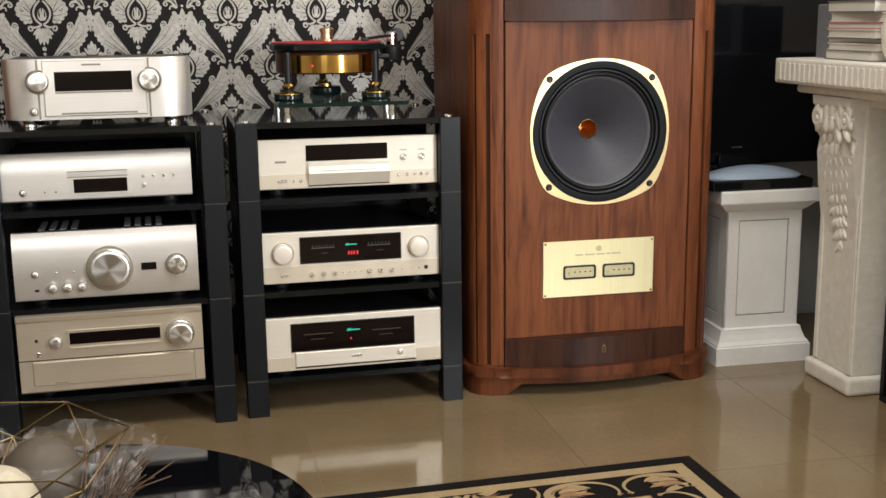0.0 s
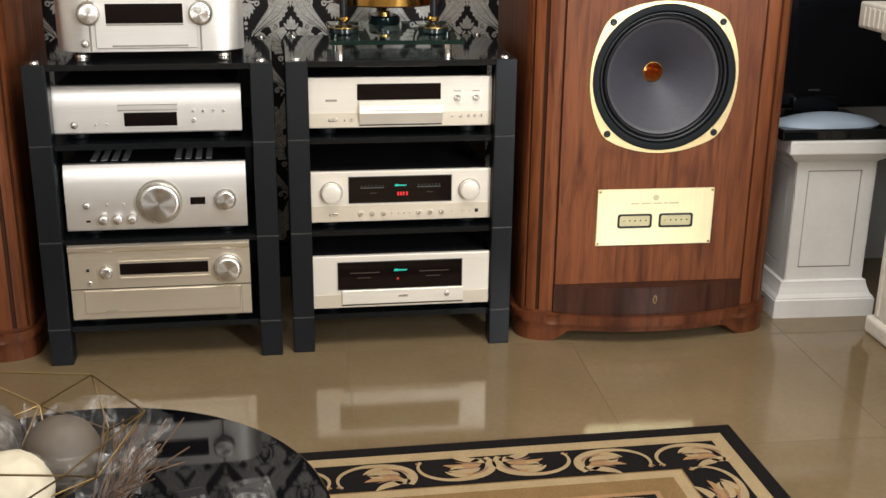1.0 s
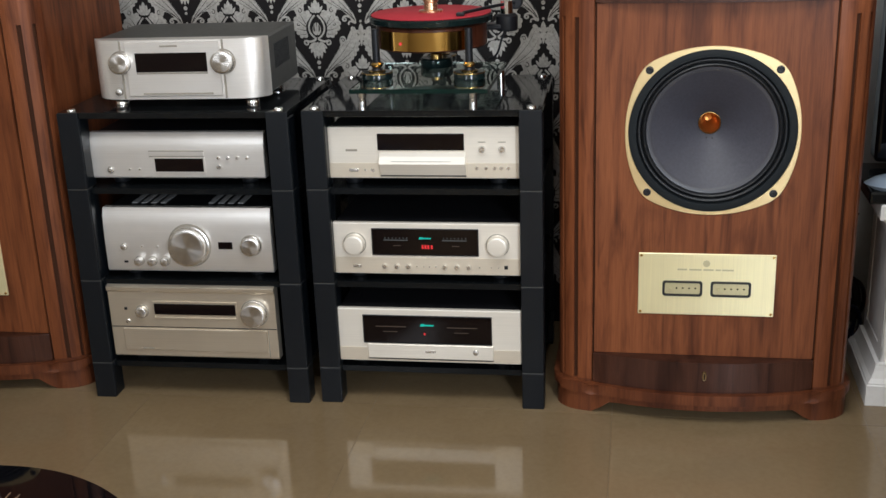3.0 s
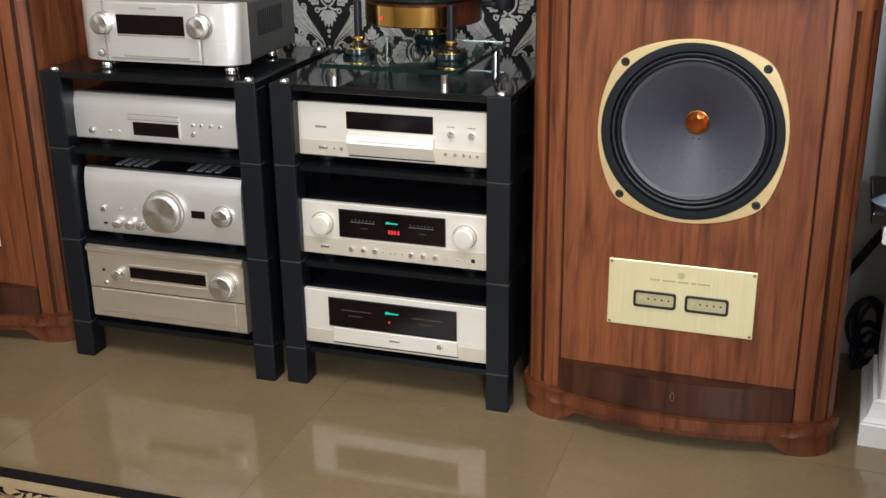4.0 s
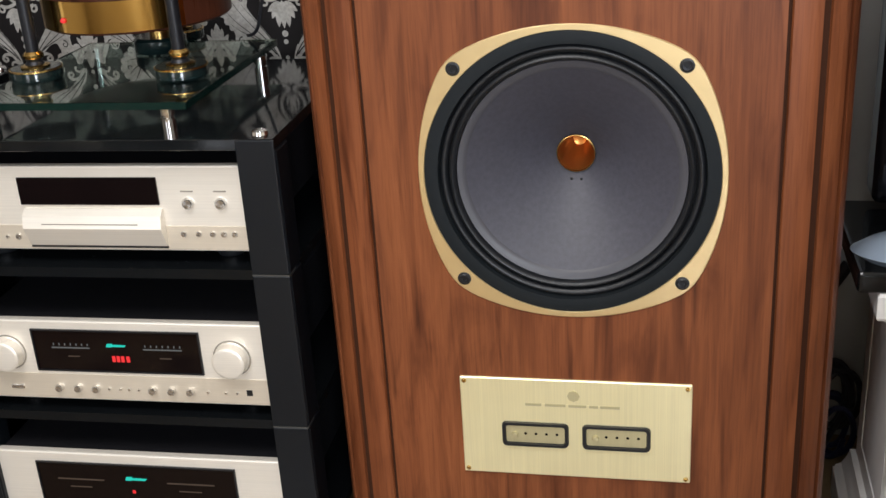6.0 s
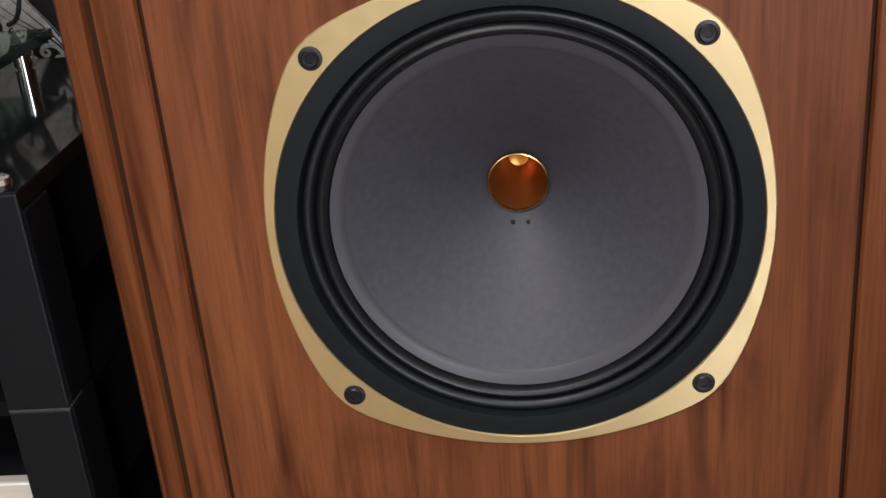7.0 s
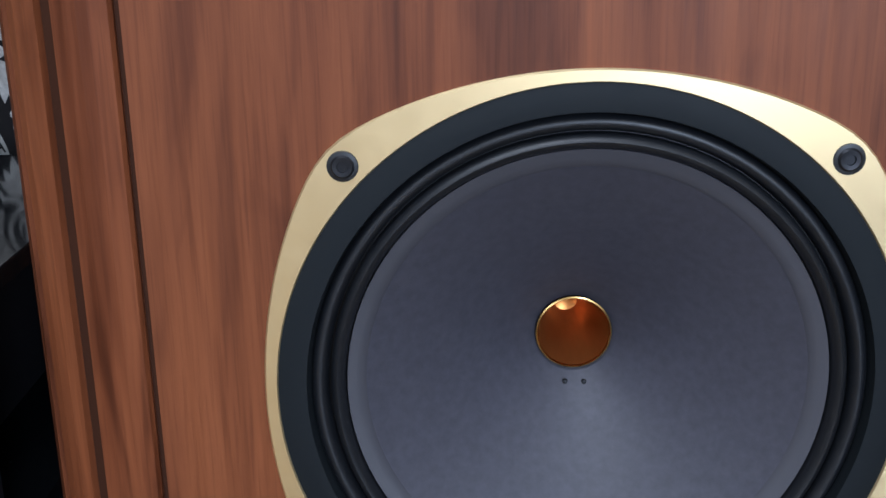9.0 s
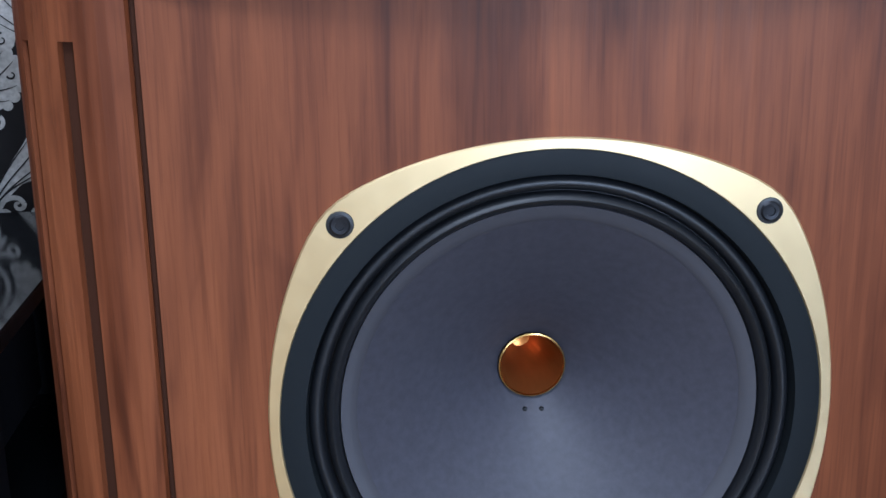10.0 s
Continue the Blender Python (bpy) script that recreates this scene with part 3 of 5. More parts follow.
def loudspeaker(m):
    spk = thing("loudspeaker", m, "large walnut floorstanding loudspeaker with gold-rimmed driver", "loudspeaker", "pair of loudspeakers")
    part("base_rail", prism(slotted(False), 0.05, 0.085), WALNUT_SHADED, spk)
    part("top_rail", prism(slotted(False), 0.964, 1.066), WALNUT_EDGE, spk)
    part("cabinet", prism(slotted(True), 0.085, 0.964), WALNUT_EDGE, spk, "walnut cabinet with slotted rounded corners")
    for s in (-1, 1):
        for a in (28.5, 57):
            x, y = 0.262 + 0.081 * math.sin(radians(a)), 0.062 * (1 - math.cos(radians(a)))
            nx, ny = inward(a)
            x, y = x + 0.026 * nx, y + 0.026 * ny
            # fills the shallow slot; its dark colour imitates a deep, shaded one
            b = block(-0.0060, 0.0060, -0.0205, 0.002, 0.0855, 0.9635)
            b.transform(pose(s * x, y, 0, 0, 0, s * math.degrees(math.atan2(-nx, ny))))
            part("port_slot", b, SLOT_SHADE, spk, "port slot with its shade painted dark brown")
    part("baffle", plate_with_hole(-0.2555, 0.2555, 0.158, 0.9935, 0.003, 0.705, 0.182, 0.0, 0.02), WALNUT, spk, "figured walnut veneer front")

    # strips beside the baffle, coloured as the shade in the joint
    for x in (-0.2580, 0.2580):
        part("baffle_groove", block(x - 0.0019, x + 0.0019, 0.006, 0.02, 0.158, 0.9935), SLOT_SHADE, spk)

    def bowed(depth):
        front = [(-0.2585 + 0.517 * i / 20, -0.003 - depth * (1 - (2 * i / 20 - 1) ** 2)) for i in range(21)]
        return front + [(0.2585, 0.03), (-0.2585, 0.03)]

    part("upper_band", prism(bowed(0.022), 0.9945, 1.0655, "z", 0.003), BURR, spk, "dark walnut band")
    lower = part("lower_band", prism(bowed(0.042), 0.079, 0.157, "z", 0.004), BURR, spk, "dark walnut band with a keyhole")
    key = lathe([(0.0, -0.003), (0.0045, -0.003), (0.0055, 0.0), (0.0055, 0.006)], 16, "y")
    bmesh.ops.scale(key, vec=(1.0, 1.0, 2.3), verts=key.verts)
    key.transform(Matrix.Translation((0.006, -0.0455, 0.124)))
    part("keyhole_escutcheon", key, OLD_BRASS, lower, smooth=True)
    # solid black piece painted as the shade in the keyhole
    part("key_slot", block(0.0045, 0.0075, -0.0492, -0.0470, 0.116, 0.131), GROOVE, lower)
    part("cornice", prism(outline(0.004, 0.024), 1.0665, 1.079, "z", 0.004), WALNUT_EDGE, spk)
    part("top_board", prism(outline(0.016, 0.03), 1.0795, 1.104, "z", 0.007), WALNUT_EDGE, spk)
    # plinth parts wear the darkened walnut: low light painted into the colour
    part("plinth_moulding", prism(outline(0.014, 0.046), 0.052, 0.0785, "z", 0.009), WALNUT_SHADED, spk, smooth=True)
    part("plinth", skirt(0.006, 0.044, 0.0515), WALNUT_SHADED, spk, "walnut plinth with bracket feet")
    # the driver
    c = (0.003, 0.0, 0.705)
    drv = part("driver", lathe([(0.176, 0.021), (0.172, 0.03), (0.12, 0.11), (0.075, 0.14), (0.075, 0.19), (0.0, 0.19)], 32, "y", c, caps=False), BLACK_STEEL, spk, "dual concentric driver with grey paper cone", True)
    # gold rim: cushion outside, round inside
    rim = bmesh.new()
    n, loops = 128, []
    for depth, grow, inner in ((0.0, 0.0006, False), (-0.0014, 0.0006, False), (-0.0024, -0.0004, False), (-0.0024, 0.0, True), (-0.0016, -0.0006, True), (0.0, -0.001, True)):
        loop = []
        for i in range(n):
            a = 2 * math.pi * i / n
            r = 0.1865 + grow if inner else ring_shape(a) + grow
            loop.append(rim.verts.new((c[0] + r * math.cos(a), depth, c[2] + r * math.sin(a))))
        loops.append(loop)
    for a, b in zip(loops, loops[1:]):
        for i in range(n):
            rim.faces.new((a[i], a[(i + 1) % n], b[(i + 1) % n], b[i]))
    part("gold_rim", rim, GOLD_RING, drv, "pale gold cast rim", True)
    part("gasket", lathe([(0.1868, 0.008), (0.1866, -0.0005), (0.185, -0.0012), (0.1690, 0.0002), (0.1680, 0.004), (0.1666, 0.014)], 96, "y", c, caps=False), GASKET, drv, smooth=True)
    roll = []
    for mid, half in ((0.1622, 0.0056), (0.1512, 0.0048)):
        roll += [(mid + half * math.cos(t), 0.0140 - 0.0095 * math.sin(t)) for t in (math.pi * i / 8 for i in range(9))]
    part("rubber_surround", lathe([(0.1680, 0.0140)] + roll + [(0.1464, 0.016), (0.1450, 0.018)], 96, "y", c, caps=False), RUBBER, drv, "double-roll black surround", True)
    part("cone_edge", lathe([(0.1464, 0.0160), (0.1456, 0.0122), (0.1405, 0.0136), (0.1365, 0.0152), (0.1343, 0.0176)], 96, "y", c, caps=False), CONE_EDGE, drv, smooth=True)
    curve = [(0.1345, 0.0174)]
    for i in range(1, 17):
        s = i / 16
        curve.append((0.1345 + (0.0252 - 0.1345) * s, 0.0174 + 0.0843 * (0.84 * s + 0.16 * s * s)))
    cone = part("cone", lathe(curve, 96, "y", c, caps=False), CONE_PAPER, drv, "dark grey paper cone", True)
    for x, z in ((-0.006, -0.034), (0.007, -0.0345)):
        part("lead_stitch", lathe([(0.0, -0.0008), (0.0015, -0.0006), (0.0020, 0.0008)], 10, "y", (c[0] + x, 0.0922, c[2] + z)), RUBBER, cone)
    throat = [(0.0248, 0.1000), (0.0256, 0.0978), (0.0242, 0.0985), (0.0226, 0.106), (0.019, 0.128), (0.014, 0.15), (0.009, 0.165), (0.0, 0.168)]
    part("horn_throat", lathe(throat, 48, "y", c, caps=False), THROAT, drv, "gold horn throat", True)
    part("throat_rim", lathe([(0.0252, 0.0990), (0.0258, 0.0970), (0.0248, 0.0966), (0.0242, 0.0985)], 48, "y", c, True), POLISHED_BRASS, drv, smooth=True)
    for x in (-0.141, 0.141):
        for z in (-0.141, 0.141):
            p = (c[0] + x, 0.0022, c[2] + z)
            screw = part("screw", lathe([(0.0, -0.0058), (0.0030, -0.0058), (0.0032, -0.0072), (0.0056, -0.0074), (0.0068, -0.0062), (0.0070, -0.004)], 20, "y", p), BLACK_STEEL, drv, "black socket screw", True)
            part("washer_shade_ring", lathe([(0.0066, -0.0060), (0.0088, -0.0056), (0.0092, -0.0043)], 20, "y", p, caps=False), RUBBER, screw, smooth=True)
    # the brass control plate
    plate = part("control_plate", block(-0.153, 0.1605, -0.004, 0.002, 0.2635, 0.4165, 0.0012, 1), BRASS, spk, "brushed brass control plate")
    for x in (-0.147, 0.1545):
        for z in (0.2695, 0.4105):
            part("plate_screw", lathe([(0.0, -0.0062), (0.0022, -0.006), (0.0034, -0.0045), (0.0034, -0.003)], 12, "y", (x, 0, z)), POLISHED_BRASS, plate, smooth=True)
    for x in (-0.0505, 0.0605):
        hole = bmesh.new()
        def rounded(w, h, r, k=5):
            return [(sx * (w - r) + r * math.cos(t), sz * (h - r) + r * math.sin(t)) for sx, sz, t0 in ((1, 1, 0), (-1, 1, 90), (-1, -1, 180), (1, -1, 270)) for t in (radians(t0 + 90 * i / k) for i in range(k + 1))]
        rings = []
        for w, h, r, y in ((0.0465, 0.0195, 0.007, -0.0035), (0.0455, 0.0185, 0.0065, -0.0075), (0.0415, 0.0145, 0.005, -0.0075), (0.0405, 0.0135, 0.0045, -0.0042)):
            rings.append([hole.verts.new((x + a, y, 0.330 + b)) for a, b in rounded(w, h, r)])
        for a, b in zip(rings, rings[1:]):
            for i in range(len(a)):
                hole.faces.new((a[i], a[(i + 1) % len(a)], b[(i + 1) % len(a)], b[i]))
        bezel = part("control_bezel", hole, RUBBER, plate, "black oval bezel")
        part("control_tray", block(x - 0.0402, x + 0.0402, -0.0047, -0.0040, 0.317, 0.343), TRAY_BRASS, bezel)
        for i in range(5):
            # no hole is cut; a black plug gives its shade
            part("setting_hole", lathe([(0.0, -0.0052), (0.0018, -0.0052), (0.0022, -0.0046)], 10, "y", (x - 0.028 + 0.0145 * i, 0, 0.331)), GROOVE, bezel)
        part("link_knob", lathe([(0.0, -0.0095), (0.0036, -0.0090), (0.0044, -0.0075), (0.0044, -0.0045)], 14, "y", (x - 0.028, 0, 0.329)), TRAY_BRASS, bezel, smooth=True)
    badge = lathe([(0.0, -0.0046), (0.0085, -0.0046), (0.0085, -0.0035)], 8, "y", (0.003, 0, 0.393))
    part("badge", badge, TRAY_BRASS, plate)
    for x, w in ((-0.052, 0.011), (-0.022, 0.014), (0.008, 0.012), (0.030, 0.006), (0.052, 0.013)):
        part("engraved_bar", block(x - w, x + w, -0.0044, -0.0035, 0.3755, 0.3795), TRAY_BRASS, plate)
    return spk


right_speaker = loudspeaker(pose(0, 0, 0))
copy_thing(right_speaker, pose(-1.945, -0.005, 0))


# ---- equipment racks ----
def rack(m, w, label):
    """A four-post rack of black lacquer and glass, w between the outer faces of its posts."""
    rk = thing("equipment_rack", m, label, "equipment rack", "equipment racks")
    pw, depth, tiers = 0.055, 0.46, ((0.0, 0.0965), (0.0985, 0.3245), (0.3265, 0.5645), (0.5665, 0.742))
    for x in (0.0, w - pw):
        for y in (0.0, depth - pw):
            for z0, z1 in tiers:
                post = part("post", block(x, x + pw, y + 0.004, y + pw, z0, z1, 0.002, 1), BLACK_GLOSS, rk)
                if y == 0.0:
                    part("post_face", block(x + 0.001, x + pw - 0.001, 0.0, 0.0038, z0, z1 if z1 < 0.7 else 0.7575, 0.0016, 2), POST_SATIN, post, "satin blue-black post face")
            cap = lathe([(0.0, 0.7650), (0.007, 0.7645), (0.0105, 0.7625), (0.0115, 0.7582)], 20, "z", (x + pw / 2, y + pw / 2, 0))
            part("chrome_cap", cap, CHROME, rk, "chrome cap", True)
        # added strips that imitate highlights on the edges at the tier joints
        for z in (0.0967, 0.3247, 0.5647):
            part("joint_glint", block(x + 0.0015, x + pw - 0.0005, -0.0004, 0.03, z, z + 0.0016), GREY_CASE, rk, "thin grey strip added for the glint at the joint")
    for z in (0.0825, 0.3105, 0.5505):
        part("glass_shelf", block(0.006, w - 0.006, 0.018, depth - 0.006, z, z + 0.0148), SHELF_GLASS, rk, "black glass shelf")
    part("top_shelf", block(0.002, w - 0.002, 0.0041, depth - 0.002, 0.7425, 0.758, 0.001, 1), BLACK_GLASS, rk, "black glass top")
    part("back_panel", block(pw + 0.001, w - pw - 0.001, depth - 0.02, depth - 0.012, 0.1, 0.74), BLACK_CASE, rk)
    return rk


LT, RT = 1.5, 1.1
rack(pose(-1.553, -0.048, 0, 0, 0, LT), 0.578, "black lacquer rack with glass shelves holding silver components")
rack(pose(-0.947, -0.022, 0, 0, 0, RT), 0.570, "black lacquer rack with glass shelves holding champagne components")


# ---- hi-fi components: local x across the front, y back, z up from the shelf ----
def feet(unit, w, depth, f, material=RUBBER):
    for x in (0.055, w - 0.055):
        for y in (0.05, depth - 0.06):
            part("foot", lathe([(0.019, 0.0), (0.021, 0.004), (0.019, f - 0.001), (0.0, f - 0.001)], 18, "z", (x, y, 0)), material, unit, smooth=True)


def knob(parent, name, x, z, r, deep, material=SPUN, label="", dish=0.0):
    prof = [(0.0, -deep + dish), (r * 0.80, -deep), (r * 0.93, -deep + 0.0006), (r, -deep + 0.002), (r * 1.01, -0.003), (r * 1.07, -0.0015), (r * 1.07, 0.002)]
    # dark ring on the panel, painted in for the shadow round the knob
    part(name + "_shade_ring", lathe([(r * 1.08, -0.0006), (r * 1.16, -0.0008), (r * 1.18, 0.001)], 40, "y", (x, 0, z), caps=False), INK, parent, smooth=True)
    return part(name, lathe(prof, 40, "y", (x, 0, z)), material, parent, label, True)


def button(parent, x, z, r, material=SPUN, deep=0.004, name="button"):
    return part(name, lathe([(0.0, -deep), (r * 0.75, -deep), (r, -deep * 0.6), (r, 0.001)], 16, "y", (x, 0, z)), material, parent, smooth=True)


def bar(parent, name, x0, x1, z0, z1, material, y0=-0.0016, y1=0.001, bev=0.0):
    return part(name, block(x0, x1, y0, y1, z0, z1, bev, 1), material, parent)


def frame_bars(parent, name, x0, x1, z0, z1, t, material, y=-0.003):
    bm = bmesh.new()
    for a, b, c, d in ((x0 - t, x1 + t, z1, z1 + t), (x0 - t, x1 + t, z0 - t, z0), (x0 - t, x0, z0, z1), (x1, x1 + t, z0, z1)):
        block(a, b, y, 0.001, c, d, bm=bm)
    return part(name, bm, material, parent)


def chassis(name, m, label, category, w, h, f, depth, panel, case, profile=None):
    u = thing(name, m, label, category)
    if profile is None:
        front = block(0, w, 0, 0.014, f, f + h, 0.0025, 2)
    else:
        front = prism([(y, f + z * h) for y, z in profile] + [(0.03, f + h), (0.03, f)], 0, w, "x")
    p = part("front_panel", front, panel, u, smooth=profile is not None)
    back = 0.0142 if profile is None else 0.0302
    part("case", block(0.006, w - 0.006, back, depth, f + 0.003, f + h - 0.003, 0.003, 1), case, u)
    feet(u, w, depth, f)
    return u, p


def squiggle(parent, x, z, w, h, material):
    """A small slanted wordmark as a plain shape."""
    bm = bmesh.new()
    for i, (a, b, k) in enumerate(((0.0, 0.30, 1.0), (0.28, 0.52, 0.55), (0.50, 0.76, 0.55), (0.74, 1.0, 0.5))):
        z0 = z - h * 0.5 + (h * 0.14 if i else 0)
        pts = [(x - w / 2 + w * a, z0), (x - w / 2 + w * b * 0.97, z0), (x - w / 2 + w * b + h * 0.25, z0 + h * k), (x - w / 2 + w * a + h * 0.35, z0 + h * k * 0.9)]
        join(bm, prism(pts, -0.0030, -0.0015, "y"))
    part("lit_wordmark", bm, material, parent)


def disc_player():
    w, h, f = 0.466, 0.126, 0.021
    u, p = chassis("disc_player", pose(-0.9, 0.012, 0.5655, 0, 0, RT), "champagne disc player with dark display on a glass shelf", "disc player", w, h, f, 0.36, CHAMPAGNE, BLACK_CASE)
    X, Z = lambda a: a * w, lambda b: f + (1 - b) * h
    bar(p, "lower_band", 0.003, w - 0.003, f + 0.003, Z(0.70), CHAMPAGNE_BAND, -0.0012, 0.001)
    bar(p, "display_window", X(0.273), X(0.72), Z(0.45), Z(0.13), WINDOW_GLASS, -0.003, 0.001, 0.0008)
    tray = part("disc_tray", prism([(-0.004, Z(0.93)), (-0.017, Z(0.71)), (-0.018, Z(0.69)), (-0.013, Z(0.55)), (-0.004, Z(0.49)), (0.001, Z(0.49)), (0.001, Z(0.93))], X(0.283), X(0.728), "x"), CHAMPAGNE, p)
    bar(tray, "tray_lip", X(0.345), X(0.655), Z(0.645), Z(0.635), INK, -0.0170, -0.012)
    bar(tray, "tray_shadow_gap", X(0.283), X(0.728), Z(0.955), Z(0.935), RUBBER, -0.004, 0.001)
    for a in (0.81, 0.912):
        button(p, X(a), Z(0.43), 0.0085, SPUN, 0.007)
        bar(p, "legend_bar", X(a) - 0.009, X(a) + 0.009, Z(0.30), Z(0.285), INK, -0.0012)
    for a in (0.782, 0.83, 0.874, 0.908, 0.942):
        button(p, X(a), Z(0.79), 0.0046, SPUN, 0.004)
    bar(p, "power_bar", X(0.118), X(0.168), Z(0.865), Z(0.805), SPUN, -0.004, 0.001, 0.0012)
    button(p, X(0.205), Z(0.835), 0.003)
    button(p, X(0.242), Z(0.835), 0.005)
    bar(p, "printed_mark", X(0.105), X(0.165), Z(0.47), Z(0.43), INK, -0.0008)


def stereo_amplifier():
    w, h, f = 0.466, 0.132, 0.019
    u, p = chassis("stereo_amplifier", pose(-0.899, 0.004, 0.3255, 0, 0, RT), "champagne amplifier with two knobs and lit meters", "amplifier", w, h, f, 0.38, CHAMPAGNE, BLACK_CASE)
    X, Z = lambda a: a * w, lambda b: f + (1 - b) * h
    bar(p, "lower_band", 0.003, w - 0.003, f + 0.003, Z(0.67), CHAMPAGNE_BAND, -0.0012, 0.001)
    win = bar(p, "display_window", X(0.222), X(0.777), Z(0.61), Z(0.12), WINDOW_GLASS, -0.0012, 0.001)
    frame_bars(p, "window_frame", X(0.222), X(0.777), Z(0.61), Z(0.12), 0.0022, RUBBER)
    squiggle(win, X(0.5), Z(0.285), 0.030, 0.0055, TEAL)
    for i, a in enumerate((0.482, 0.497, 0.512, 0.530)):
        bar(win, "red_digit", X(a), X(a) + 0.0046, Z(0.49), Z(0.42), RED, -0.0030, -0.001)
    for a in (0.345, 0.655):
        bar(win, "meter_scale", X(a) - 0.030, X(a) + 0.030, Z(0.335), Z(0.322), DIM, -0.0024, -0.001)
        bar(win, "meter_pointer", X(a) - 0.006, X(a) + 0.012, Z(0.44), Z(0.43), AMBER, -0.0024, -0.001)
        for i in range(7):
            bar(win, "meter_tick", X(a) - 0.027 + 0.009 * i, X(a) - 0.0255 + 0.009 * i, Z(0.30), Z(0.275), DIM, -0.0024, -0.001)
    knob(p, "selector_knob", X(0.124), Z(0.41), 0.0245, 0.020, CHAMPAGNE, "round champagne knob")
    knob(p, "volume_knob", X(0.88), Z(0.41), 0.0245, 0.020, CHAMPAGNE, "round champagne knob")
    for a in (0.28, 0.345, 0.407, 0.6, 0.664, 0.727):
        button(p, X(a), Z(0.84), 0.0066, SPUN, 0.008)
    for a in (0.452, 0.49, 0.52, 0.553, 0.785, 0.845, 0.882):
        button(p, X(a), Z(0.84), 0.0022)
    bar(p, "power_bar", X(0.11), X(0.156), Z(0.87), Z(0.815), SPUN, -0.004, 0.001, 0.0012)
    bar(p, "headphone_socket", X(0.913), X(0.932), Z(0.87), Z(0.80), RUBBER, -0.002, 0.001)


def power_amplifier():
    w, h, f = 0.466, 0.142, 0.017
    u, p = chassis("power_amplifier", pose(-0.899, -0.008, 0.0975, 0, 0, RT), "champagne power amplifier with black meter window", "amplifier", w, h, f, 0.38, CHAMPAGNE, BLACK_CASE)
    X, Z = lambda a: a * w, lambda b: f + (1 - b) * h
    bar(p, "lower_band", 0.003, w - 0.003, f + 0.003, Z(0.74), CHAMPAGNE_BAND, -0.0012, 0.001)
    win = bar(p, "display_window", X(0.153), X(0.84), Z(0.63), Z(0.13), WINDOW_GLASS, -0.0012, 0.001)
    frame_bars(p, "window_frame", X(0.153), X(0.84), Z(0.63), Z(0.13), 0.002, RUBBER)
    squiggle(win, X(0.496), Z(0.29), 0.034, 0.0062, TEAL)
    bar(win, "red_lamp", X(0.478), X(0.487), Z(0.475), Z(0.44), RED, -0.0028, -0.001)
    for a in (0.30, 0.685):
        bar(win, "meter_scale", X(a) - 0.038, X(a) + 0.038, Z(0.335), Z(0.322), AMBER, -0.0024, -0.001)
        bar(win, "meter_glow", X(a) - 0.020, X(a) + 0.016, Z(0.43), Z(0.42), AMBER, -0.0022, -0.001)
    flap = bar(p, "flap", X(0.17), X(0.85), Z(0.925), Z(0.655), CHAMPAGNE, -0.006, 0.001, 0.0015)
    bar(p, "flap_gap", X(0.17), X(0.85), Z(0.955), Z(0.93), RUBBER, -0.0018, 0.001)
    knob(flap, "power_button", X(0.757), Z(0.77), 0.0075, 0.010, SPUN)
    bar(flap, "badge", X(0.485), X(0.54), Z(0.80), Z(0.76), SPUN, -0.0075, -0.005)


CONVEX = [(0.003, 0.0), (0.0, 0.03), (0.0, 0.55), (0.0012, 0.72), (0.004, 0.86), (0.0085, 0.95), (0.0125, 1.0)]


def compact_disc_player():
    w, h, f = 0.446, 0.114, 0.019
    u, p = chassis("disc_player", pose(-1.502, -0.003, 0.5655, 0, 0, LT), "silver disc player with curved front on a glass shelf", "disc player", w, h, f, 0.33, SILVER, BLACK_CASE, CONVEX)
    X, Z = lambda a: a * w, lambda b: f + (1 - b) * h
    bar(p, "display_window", X(0.375), X(0.655), Z(0.85), Z(0.555), WINDOW_GLASS, -0.0014, 0.001)
    frame_bars(p, "window_frame", X(0.375), X(0.655), Z(0.85), Z(0.555), 0.004, SILVER)
    tray = bar(p, "disc_tray", X(0.345), X(0.66), Z(0.50), Z(0.40), SILVER, -0.003, 0.004, 0.001)
    bar(tray, "tray_gap", X(0.345), X(0.66), Z(0.405), Z(0.385), INK, -0.0024, 0.004)
    bar(tray, "tray_gap", X(0.345), X(0.66), Z(0.525), Z(0.505), INK, -0.0014, 0.002)
    for a in (0.742, 0.795, 0.85, 0.905):
        button(p, X(a), Z(0.545), 0.0042, SPUN, 0.005)
    button(p, X(0.742), Z(0.745), 0.0058, SPUN, 0.005)
    knob(p, "power_button", X(0.112), Z(0.81), 0.0075, 0.006)
    for a in (0.225, 0.283):
        button(p, X(a), Z(0.80), 0.003)


